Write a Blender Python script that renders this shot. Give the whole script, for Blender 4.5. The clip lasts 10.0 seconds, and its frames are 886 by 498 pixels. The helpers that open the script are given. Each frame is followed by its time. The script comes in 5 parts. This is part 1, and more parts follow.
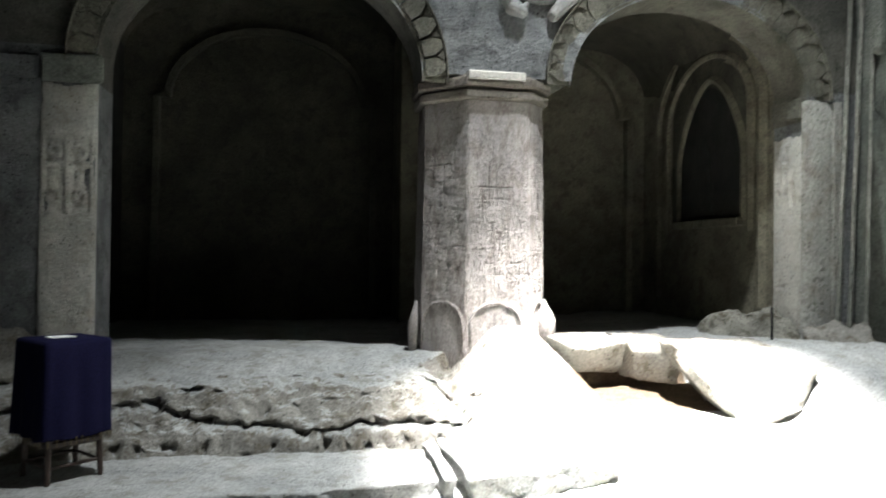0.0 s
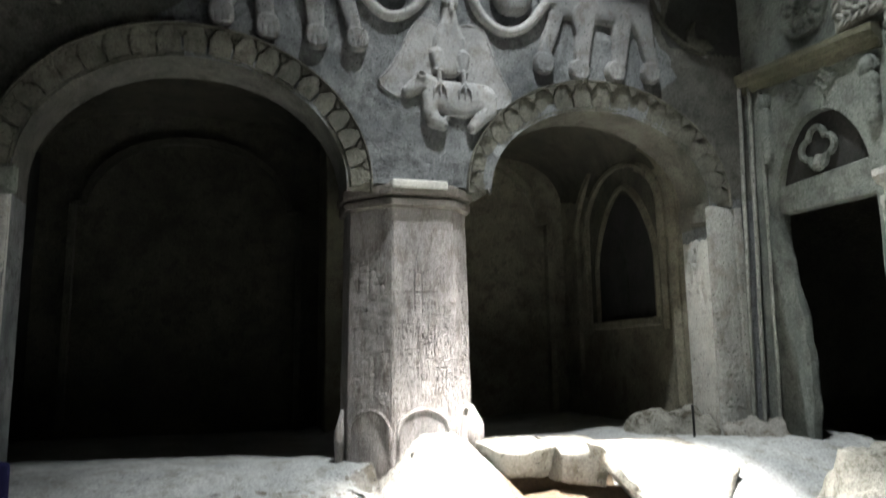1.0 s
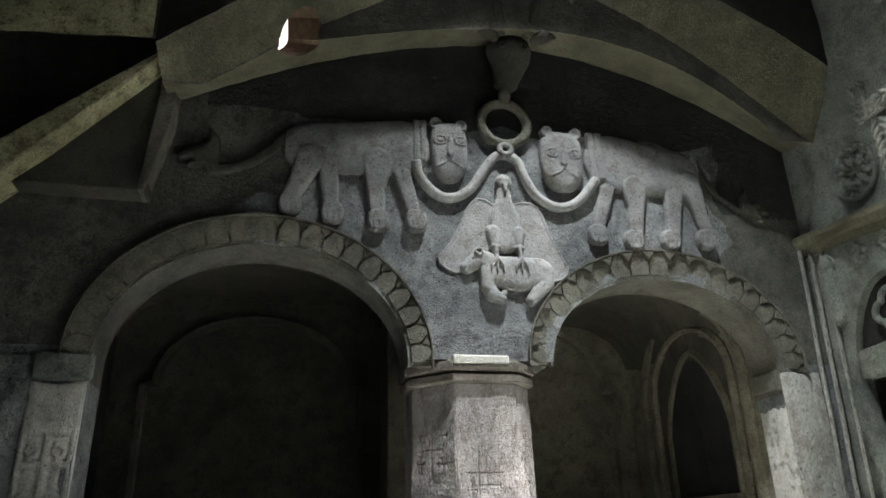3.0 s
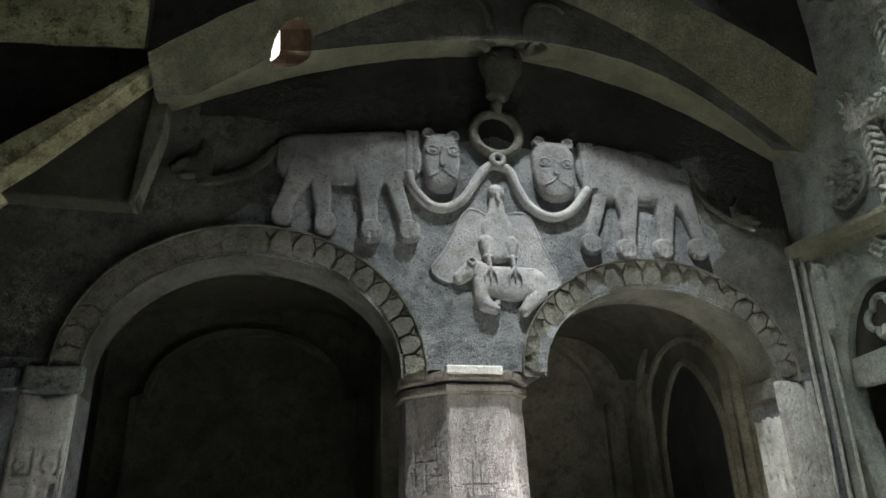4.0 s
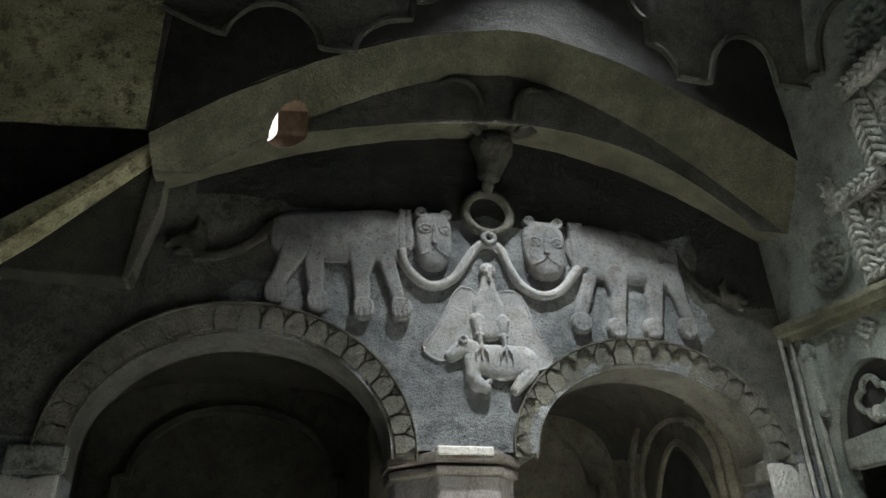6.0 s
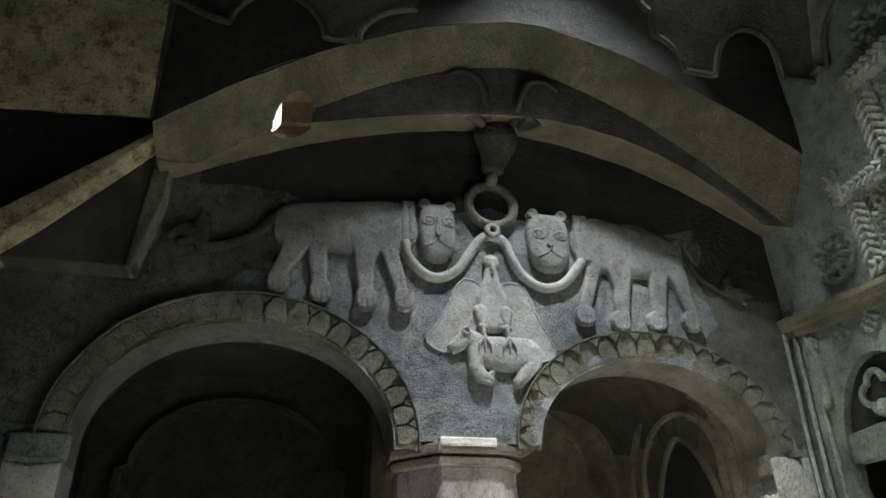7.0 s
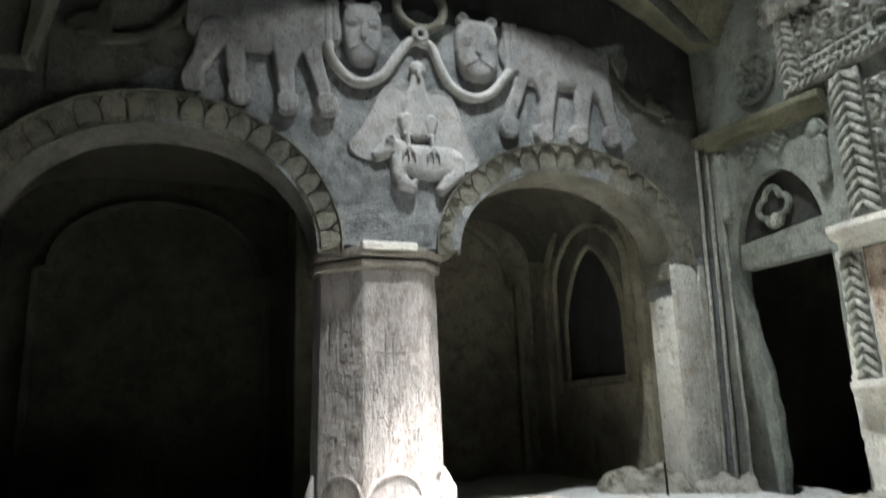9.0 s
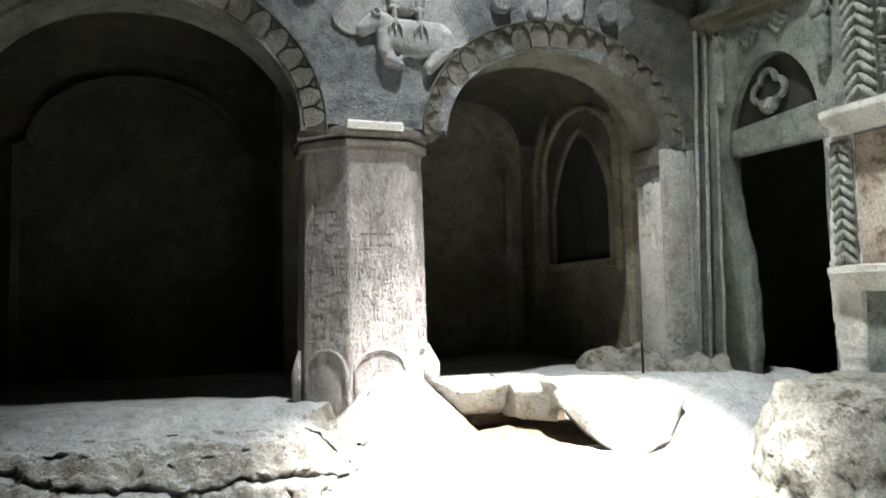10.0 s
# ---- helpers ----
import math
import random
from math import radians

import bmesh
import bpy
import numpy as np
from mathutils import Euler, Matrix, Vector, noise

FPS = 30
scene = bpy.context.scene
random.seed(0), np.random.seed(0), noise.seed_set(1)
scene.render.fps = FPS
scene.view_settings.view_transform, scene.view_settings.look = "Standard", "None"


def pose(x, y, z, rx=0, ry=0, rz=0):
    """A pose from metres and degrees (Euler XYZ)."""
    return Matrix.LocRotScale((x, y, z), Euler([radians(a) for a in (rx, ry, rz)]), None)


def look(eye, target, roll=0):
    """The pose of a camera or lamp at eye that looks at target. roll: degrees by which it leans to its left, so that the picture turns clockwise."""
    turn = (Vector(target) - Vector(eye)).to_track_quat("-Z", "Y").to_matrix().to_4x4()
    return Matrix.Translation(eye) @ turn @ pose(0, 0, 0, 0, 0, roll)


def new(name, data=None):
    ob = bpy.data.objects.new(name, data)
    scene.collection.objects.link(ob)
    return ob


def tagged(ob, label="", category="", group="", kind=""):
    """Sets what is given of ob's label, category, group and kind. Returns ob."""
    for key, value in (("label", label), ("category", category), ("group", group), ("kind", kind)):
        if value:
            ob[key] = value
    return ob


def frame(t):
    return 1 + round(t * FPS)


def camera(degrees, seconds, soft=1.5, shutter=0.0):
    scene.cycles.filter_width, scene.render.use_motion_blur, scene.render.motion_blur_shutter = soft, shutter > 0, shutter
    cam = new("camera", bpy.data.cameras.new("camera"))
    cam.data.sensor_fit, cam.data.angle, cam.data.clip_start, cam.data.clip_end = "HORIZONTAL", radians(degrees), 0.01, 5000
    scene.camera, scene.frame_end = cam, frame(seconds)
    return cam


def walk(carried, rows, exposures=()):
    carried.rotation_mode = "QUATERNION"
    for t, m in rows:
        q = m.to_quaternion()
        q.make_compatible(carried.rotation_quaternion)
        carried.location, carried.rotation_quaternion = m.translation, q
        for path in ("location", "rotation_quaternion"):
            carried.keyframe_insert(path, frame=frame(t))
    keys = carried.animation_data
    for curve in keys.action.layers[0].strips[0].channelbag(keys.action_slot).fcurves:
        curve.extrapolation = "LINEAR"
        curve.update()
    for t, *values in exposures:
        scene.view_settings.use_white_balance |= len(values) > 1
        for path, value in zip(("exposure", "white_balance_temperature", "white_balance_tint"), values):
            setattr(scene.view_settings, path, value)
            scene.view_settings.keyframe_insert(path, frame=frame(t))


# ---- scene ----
cam = camera(63.5, 10.0, shutter=0.5)
PATH = [
    (0.0, look((0.028, 0.078, 1.537), (0.971, 4.988, 1.598), 0.68)),
    (0.5, look((0.001, 0.082, 1.593), (1.286, 4.905, 1.892), 0.81)),
    (1.0, look((0.024, 0.040, 1.564), (1.451, 4.770, 2.334), -0.85)),
    (1.5, look((0.041, 0.013, 1.587), (1.418, 4.668, 2.786), -1.61)),
    (2.0, look((0.070, 0.000, 1.595), (1.157, 4.632, 3.133), -1.87)),
    (2.5, look((0.002, -0.007, 1.656), (0.968, 4.562, 3.441), -1.16)),
    (4.0, look((0.008, 0.007, 1.650), (1.029, 4.497, 3.597), -1.92)),
    (4.5, look((0.015, 0.022, 1.643), (0.974, 4.426, 3.808), -1.90)),
    (5.0, look((-0.031, -0.014, 1.672), (1.035, 4.201, 4.141), -1.97)),
    (6.5, look((-0.032, -0.070, 1.678), (1.021, 4.203, 4.052), -1.90)),
    (7.0, look((-0.041, -0.005, 1.609), (1.007, 4.255, 4.007), -1.59)),
    (7.5, look((-0.059, -0.052, 1.639), (1.185, 4.015, 4.269), -1.41)),
    (8.0, look((-0.041, -0.045, 1.629), (1.244, 4.007, 4.262), -2.07)),
    (8.5, look((-0.050, 0.029, 1.597), (0.993, 4.527, 3.516), -1.30)),
    (9.0, look((-0.012, -0.002, 1.562), (1.613, 4.579, 2.737), -2.08)),
    (9.5, look((0.059, -0.021, 1.506), (1.629, 4.675, 2.199), -1.39)),
    (10.0, look((0.079, 0.005, 1.530), (1.761, 4.698, 1.914), -1.29)),
]
EXPOSURES = [(0.0, 0.3), (0.5, 0.0), (1.0, 0.1), (1.5, 0.2), (2.5, 0.35), (4.0, 0.3), (5.0, 0.25), (7.5, 0.3), (8.3, 0.38), (9.0, 0.45), (9.5, 0.4), (10.0, 0.4)]

walk(cam, PATH, EXPOSURES)

# ---- light: one round opening in the vault lets the daylight in ----
OC = Vector((2.75, 4.05, 10.4))
world = bpy.data.worlds.new("sky")
scene.world = world
world.use_nodes = True
nt = world.node_tree
sky = nt.nodes.new("ShaderNodeTexSky")
sky.sky_type, sky.sun_disc = "NISHITA", False
sky.sun_elevation, sky.sun_rotation = radians(48), radians(315)
sky.air_density = 0.5
nt.links.new(sky.outputs[0], nt.nodes["Background"].inputs[0])
sky.dust_density, sky.ozone_density = 10.0, 0.2
nt.nodes["Background"].inputs[1].default_value = 0.15


def area_lamp(name, place, target, size, power, color, spread):
    data = bpy.data.lights.new(name, "AREA")
    data.shape, data.size, data.energy, data.color, data.spread = "DISK", size, power, color, radians(spread)
    lamp = new(name, data)
    lamp.matrix_world = look(place, target)
    return lamp


area_lamp("oculus_daylight", OC + Vector((0, 0, 0.9)), (OC.x, OC.y + 0.001, 0), 0.5, 2450, (0.945, 1.0, 1.03), 180)
area_lamp("oculus_zenith_light", OC + Vector((0, 0, 0.2)), (2.6, 5.15, 0), 0.5, 900, (1.0, 0.985, 0.96), 23)


# ---- materials ----
def stone(name, dark, light, stain=(0.05, 0.045, 0.04), stain_amount=0.5, bump=0.5, rough=0.9, grain=1.0, streak=1.0, fine_mix=0.8, pit=0.6, scuff=0.3):
    """Weathered rock: two tones in broad patches, fine grain, pits and dark stains."""
    m = bpy.data.materials.new(name)
    m.use_nodes = True
    t = m.node_tree
    n, l = t.nodes, t.links
    bsdf = n["Principled BSDF"]
    geo = n.new("ShaderNodeNewGeometry")
    mp = n.new("ShaderNodeMapping")
    mp.inputs["Scale"].default_value = (1, 1, streak)
    l.new(geo.outputs["Position"], mp.inputs[0])

    def noise_tex(scale, detail, rough_=0.6):
        x = n.new("ShaderNodeTexNoise")
        x.inputs["Scale"].default_value, x.inputs["Detail"].default_value, x.inputs["Roughness"].default_value = scale, detail, rough_
        l.new(mp.outputs[0], x.inputs["Vector"])
        return x.outputs[0]

    def ramp(src, lo, hi, c0, c1):
        x = n.new("ShaderNodeValToRGB")
        e = x.color_ramp.elements
        e[0].position, e[1].position, e[0].color, e[1].color = lo, hi, (*c0, 1), (*c1, 1)
        l.new(src, x.inputs[0])
        return x.outputs[0]

    def mix(kind, fac, a, b):
        x = n.new("ShaderNodeMix")
        x.data_type, x.blend_type = "RGBA", kind
        if isinstance(fac, float):
            x.inputs[0].default_value = fac
        else:
            l.new(fac, x.inputs[0])
        l.new(a, x.inputs[6])
        l.new(b, x.inputs[7])
        return x.outputs[2]

    broad = ramp(noise_tex(1.7 * grain, 5), 0.36, 0.64, dark, light)
    fine = ramp(noise_tex(42 * grain, 7, 0.75), 0.36, 0.62, (0.42, 0.42, 0.42), (1.0, 1.0, 1.0))
    col = mix("MULTIPLY", fine_mix, broad, fine)
    spots = ramp(noise_tex(5.5 * grain, 7, 0.75), 0.5, 0.62, (0, 0, 0), (stain_amount,) * 3)
    rgb = n.new("ShaderNodeRGB")
    rgb.outputs[0].default_value = (*stain, 1)
    col = mix("MIX", spots, col, rgb.outputs[0])
    # small dark pits and pale scuffs
    cell = n.new("ShaderNodeTexVoronoi")
    cell.inputs["Scale"].default_value, cell.inputs["Randomness"].default_value = 21 * grain, 1.0
    warp = n.new("ShaderNodeVectorMath")
    warp.operation = "MULTIPLY_ADD"
    l.new(noise_tex(30 * grain, 3), warp.inputs[0])
    warp.inputs[1].default_value = (0.05, 0.05, 0.05)
    l.new(mp.outputs[0], warp.inputs[2])
    l.new(warp.outputs[0], cell.inputs["Vector"])
    holes = ramp(cell.outputs["Distance"], 0.1, 0.24, (1 - pit,) * 3, (1.0, 1.0, 1.0))
    patch = ramp(noise_tex(7 * grain, 4), 0.38, 0.52, (0, 0, 0), (1, 1, 1))
    col = mix("MULTIPLY", patch, col, holes)
    marks = ramp(noise_tex(95 * grain, 4, 0.7), 0.6, 0.72, (1.0, 1.0, 1.0), (1 + 2 * scuff,) * 3)
    col = mix("MULTIPLY", 1.0, col, marks)
    l.new(col, bsdf.inputs["Base Color"])
    bsdf.inputs["Roughness"].default_value = rough
    bsdf.inputs["Specular IOR Level"].default_value = 0.25
    vor = n.new("ShaderNodeTexVoronoi")
    vor.inputs["Scale"].default_value = 26 * grain
    l.new(mp.outputs[0], vor.inputs["Vector"])
    pits = ramp(vor.outputs["Distance"], 0.05, 0.3, (0, 0, 0), (1, 1, 1))
    add = n.new("ShaderNodeMath")
    add.operation = "MULTIPLY_ADD"
    l.new(noise_tex(60 * grain, 8, 0.75), add.inputs[0])
    add.inputs[1].default_value = 2.2
    l.new(pits, add.inputs[2])
    lumps = n.new("ShaderNodeMath")
    lumps.operation = "MULTIPLY_ADD"
    l.new(noise_tex(13 * grain, 6, 0.65), lumps.inputs[0])
    lumps.inputs[1].default_value = 3.0
    l.new(add.outputs[0], lumps.inputs[2])
    b = n.new("ShaderNodeBump")
    b.inputs["Strength"].default_value, b.inputs["Distance"].default_value = min(1.0, bump * 1.5), 0.013
    l.new(lumps.outputs[0], b.inputs["Height"])
    l.new(b.outputs[0], bsdf.inputs["Normal"])
    return m


def plain(name, color, rough=0.6, metal=0.0, bump=0.0, scale=60):
    m = bpy.data.materials.new(name)
    m.use_nodes = True
    t = m.node_tree
    bsdf = t.nodes["Principled BSDF"]
    bsdf.inputs["Roughness"].default_value, bsdf.inputs["Metallic"].default_value = rough, metal
    tex = t.nodes.new("ShaderNodeTexNoise")
    tex.inputs["Scale"].default_value, tex.inputs["Detail"].default_value = scale, 6
    geo = t.nodes.new("ShaderNodeNewGeometry")
    t.links.new(geo.outputs["Position"], tex.inputs["Vector"])
    r = t.nodes.new("ShaderNodeValToRGB")
    e = r.color_ramp.elements
    e[0].position, e[1].position = 0.3, 0.7
    e[0].color, e[1].color = (*[c * 0.7 for c in color], 1), (*[min(1, c * 1.25) for c in color], 1)
    t.links.new(tex.outputs[0], r.inputs[0])
    t.links.new(r.outputs[0], bsdf.inputs["Base Color"])
    if bump:
        b = t.nodes.new("ShaderNodeBump")
        b.inputs["Strength"].default_value, b.inputs["Distance"].default_value = bump, 0.01
        t.links.new(tex.outputs[0], b.inputs["Height"])
        t.links.new(b.outputs[0], bsdf.inputs["Normal"])
    return m


WALL = stone("grey_tuff", (0.115, 0.122, 0.125), (0.27, 0.277, 0.276), (0.042, 0.045, 0.042), 0.6, 0.55, fine_mix=0.75, pit=0.9, scuff=0.65)
RELIEF = stone("carved_grey_tuff", (0.145, 0.149, 0.15), (0.27, 0.267, 0.258), (0.085, 0.068, 0.052), 0.55, 0.36, fine_mix=0.6, pit=0.8, scuff=0.45)
DARK_OLIVE = stone("dark_olive_tuff", (0.045, 0.045, 0.037), (0.095, 0.092, 0.07), (0.03, 0.03, 0.025), 0.6, 0.6)
RIB = stone("olive_tuff", (0.085, 0.084, 0.054), (0.16, 0.157, 0.105), (0.06, 0.055, 0.04), 0.6, 0.5)
ALCOVE = stone("brown_tuff", (0.14, 0.13, 0.094), (0.27, 0.25, 0.185), (0.06, 0.055, 0.04), 0.6, 0.5)
BLACK = stone("black_tuff", (0.015, 0.015, 0.014), (0.035, 0.034, 0.03), (0.01, 0.01, 0.009), 0.6, 0.5)
COLUMN = stone("pinkish_tuff", (0.29, 0.27, 0.262), (0.48, 0.44, 0.418), (0.15, 0.122, 0.11), 0.7, 0.6, grain=1.8, streak=0.42, pit=0.6)
PIER = stone("pale_weathered_tuff", (0.4, 0.395, 0.366), (0.62, 0.607, 0.55), (0.3, 0.26, 0.21), 0.5, 0.45, streak=0.85, fine_mix=0.55, scuff=0.15)
FLOOR = stone("worn_floor_rock", (0.42, 0.43, 0.42), (0.58, 0.585, 0.565), (0.24, 0.235, 0.195), 0.7, 1.0)
ROUGH = stone("rough_conglomerate", (0.26, 0.25, 0.225), (0.44, 0.42, 0.375), (0.12, 0.1, 0.07), 0.8, 1.0, grain=1.0, pit=0.85)
GREEN = stone("greenish_tuff", (0.125, 0.14, 0.125), (0.25, 0.266, 0.232), (0.06, 0.065, 0.052), 0.6, 0.6)
CONGLOMERATE = stone("dark_conglomerate", (0.2, 0.195, 0.165), (0.4, 0.385, 0.33), (0.07, 0.06, 0.04), 0.9, 1.0, grain=1.0)
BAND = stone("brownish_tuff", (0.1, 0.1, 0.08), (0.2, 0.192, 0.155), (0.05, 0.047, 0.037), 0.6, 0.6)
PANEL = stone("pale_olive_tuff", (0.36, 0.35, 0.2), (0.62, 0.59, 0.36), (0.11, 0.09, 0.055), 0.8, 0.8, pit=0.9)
WALL_SHADE = stone("shade_dark_tuff", (0.024, 0.025, 0.023), (0.052, 0.053, 0.046), (0.022, 0.022, 0.018), 0.6, 0.6)
CAPITAL = stone("brown_grey_tuff", (0.135, 0.12, 0.102), (0.25, 0.222, 0.19), (0.09, 0.078, 0.065), 0.6, 0.6)
EARTH = stone("brown_earth", (0.07, 0.05, 0.031), (0.14, 0.1, 0.062), (0.06, 0.045, 0.03), 0.7, 1.0)
SHAFT = stone("grey_green_worn_tuff", (0.24, 0.25, 0.22), (0.4, 0.405, 0.36), (0.1, 0.1, 0.08), 0.6, 0.7, streak=0.4)
PALE = stone("pale_carved_tuff", (0.2, 0.203, 0.203), (0.36, 0.356, 0.345), (0.13, 0.108, 0.085), 0.5, 0.3, fine_mix=0.5, pit=0.6, scuff=0.3)
PALE_GREY = stone("pale_grey_tuff", (0.28, 0.282, 0.262), (0.47, 0.465, 0.425), (0.17, 0.15, 0.12), 0.6, 0.55, streak=0.7, fine_mix=0.7, pit=0.75, scuff=0.3)
DIM_GREY = stone("dim_grey_tuff", (0.072, 0.072, 0.063), (0.15, 0.147, 0.125), (0.035, 0.034, 0.028), 0.6, 0.6)
DUSKY = stone("dark_brown_tuff", (0.05, 0.047, 0.036), (0.1, 0.094, 0.07), (0.025, 0.023, 0.018), 0.6, 0.5)


# ---- mesh helpers ----
def mesh_object(name, verts, faces, material, smooth=True):
    me = bpy.data.meshes.new(name)
    me.from_pydata([tuple(v) for v in verts], [], faces)
    me.materials.append(material)
    if smooth:
        me.polygons.foreach_set("use_smooth", [True] * len(me.polygons))
    me.update()
    return new(name, me)


def from_bm(name, bm, material, smooth=False):
    me = bpy.data.meshes.new(name)
    bm.normal_update()
    bm.to_mesh(me)
    bm.free()
    me.materials.append(material)
    if smooth:
        me.polygons.foreach_set("use_smooth", [True] * len(me.polygons))
    return new(name, me)


def part(name, bm, material, parent, label="", smooth=False):
    ob = from_bm(name, bm, material, smooth)
    ob.parent = parent
    if label:
        ob["label"] = label
    return ob


def sm(a, b, t):
    t = np.clip((np.asarray(t, float) - a) / (b - a), 0, 1)
    return t * t * (3 - 2 * t)


def rough_at(x, y, z, scale, amount):
    return amount * noise.fractal(Vector((x, y, z)) * scale, 0.8, 2.1, 4)


def surface(name, us, vs, place, material, wobble=0.0, scale=3.0, normal=(0, -1, 0), smooth=True):
    """A grid of len(us) x len(vs) points, place(u, v) -> (x, y, z), made uneven along its normal."""
    nv = len(vs)
    verts, faces = [], []
    nrm = Vector(normal)
    for u in us:
        for v in vs:
            p = Vector(place(u, v))
            if wobble:
                p += nrm * rough_at(p.x, p.y, p.z, scale, wobble)
            verts.append(p)
    for i in range(len(us) - 1):
        for j in range(nv - 1):
            a = i * nv + j
            faces.append((a, a + nv, a + nv + 1, a + 1))
    return mesh_object(name, verts, faces, material, smooth)


def joined(name, obs, material):
    """Joins plain meshes into one mesh object."""
    verts, faces, smooth = [], [], []
    for o in obs:
        k = len(verts)
        verts += [o.matrix_world @ v.co for v in o.data.vertices]
        faces += [tuple(k + i for i in p.vertices) for p in o.data.polygons]
        smooth += [p.use_smooth for p in o.data.polygons]
        me = o.data
        bpy.data.objects.remove(o)
        bpy.data.meshes.remove(me)
    out = mesh_object(name, verts, faces, material, False)
    out.data.polygons.foreach_set("use_smooth", smooth)
    return out


def prism_bm(points, y0, y1, bm=None, axis="y", bevel=0.0):
    """A flat outline of (u, v) given depth from y0 to y1; axis y: u is x; axis x: u is y."""
    bm = bm or bmesh.new()
    at = (lambda u, v, d: (u, d, v)) if axis == "y" else (lambda u, v, d: (d, u, v)) if axis == "x" else (lambda u, v, d: (u, v, d))
    a = [bm.verts.new(at(u, v, y0)) for u, v in points]
    b = [bm.verts.new(at(u, v, y1)) for u, v in points]
    k = len(points)
    bm.faces.new(a)
    bm.faces.new(b[::-1])
    for i in range(k):
        bm.faces.new((a[(i + 1) % k], a[i], b[i], b[(i + 1) % k]))
    bmesh.ops.recalc_face_normals(bm, faces=bm.faces)
    if bevel:
        bmesh.ops.bevel(bm, geom=list(bm.edges), offset=bevel, segments=1, affect="EDGES", profile=0.6)
    return bm


def box_bm(x0, x1, y0, y1, z0, z1, bevel=0.0, bm=None):
    return prism_bm([(x0, z0), (x1, z0), (x1, z1), (x0, z1)], y0, y1, bm, bevel=bevel)


def tube_bm(points, radius, sides=8, bm=None, closed=False, flat=1.0):
    """A bar along points; radius may be a list."""
    bm = bm or bmesh.new()
    rings = []
    pts = [Vector(p) for p in points]
    k = len(pts)
    for i, p in enumerate(pts):
        a, b = (pts[(i - 1) % k], pts[(i + 1) % k]) if closed else (pts[max(i - 1, 0)], pts[min(i + 1, k - 1)])
        d = (b - a).normalized()
        side = d.cross(Vector((0, 1, 0)) if abs(d.y) < 0.9 else Vector((1, 0, 0))).normalized()
        up = side.cross(d).normalized()
        r = radius[i] if isinstance(radius, (list, tuple)) else radius
        rings.append([bm.verts.new(p + r * (math.cos(2 * math.pi * s / sides) * side + flat * math.sin(2 * math.pi * s / sides) * up)) for s in range(sides)])
    for i in range(k if closed else k - 1):
        a, b = rings[i], rings[(i + 1) % k]
        for s in range(sides):
            bm.faces.new((a[s], a[(s + 1) % sides], b[(s + 1) % sides], b[s]))
    if not closed:
        bm.faces.new(rings[0][::-1])
        bm.faces.new(rings[-1])
    bmesh.ops.recalc_face_normals(bm, faces=bm.faces)
    return bm


def smooth_line(points, n=8):
    """Catmull-Rom through the points."""
    p = [Vector(q) for q in points]
    p = [2 * p[0] - p[1]] + p + [2 * p[-1] - p[-2]]
    out = []
    for i in range(1, len(p) - 2):
        for k in range(n):
            t = k / n
            out.append(0.5 * (2 * p[i] + (p[i + 1] - p[i - 1]) * t + (2 * p[i - 1] - 5 * p[i] + 4 * p[i + 1] - p[i + 2]) * t * t + (3 * p[i] - p[i - 1] - 3 * p[i + 1] + p[i + 2]) * t**3))
    return out + [p[-2]]


def arch_points(c, a, z0, b, n=40):
    return [(c - a * math.cos(math.pi * i / n), z0 + b * math.sin(math.pi * i / n)) for i in range(n + 1)]


# ---- the setting ----
WY, WT = 6.6, 7.12          # front and back of the arcade wall
RX = 5.66                   # face of the side wall
ARCH = {"a": dict(c=-0.335, a=1.4, b=1.13, ao=1.63, bo=1.42, z=3.2), "b": dict(c=3.8, a=1.28, b=0.94, ao=1.53, bo=1.25, z=3.24)}
SAB = 3.27                  # top of the capital


def arch_low(k, x):
    q = ARCH[k]
    return q["z"] + q["b"] * math.sqrt(max(0, 1 - ((x - q["c"]) / q["a"]) ** 2))


def rise(x, c, top, kl, pl, kr, pr):
    d = x - c
    return top - (kl * abs(d) ** pl if d < 0 else kr * d**pr)


def rib_front(x):
    return rise(x, 2.5, 7.86, 0.192, 1.74, 0.233, 1.55)


def rib_step(x):
    return max(5.74, rise(x, 2.4, 7.56, 0.259, 1.6, 0.29, 1.6))


def rib_low(x):
    return max(5.72, min(rib_step(x) - 0.02, rise(x, 2.5, 6.85, 0.12, 1.5, 0.1, 2.4)))


def rib_back(x):
    return rise(x, 2.3, 7.0, 0.13, 1.7, 0.11, 1.9)


def wall_top(x):
    return 10.5 if x < -1.36 else rib_back(x) + 0.03


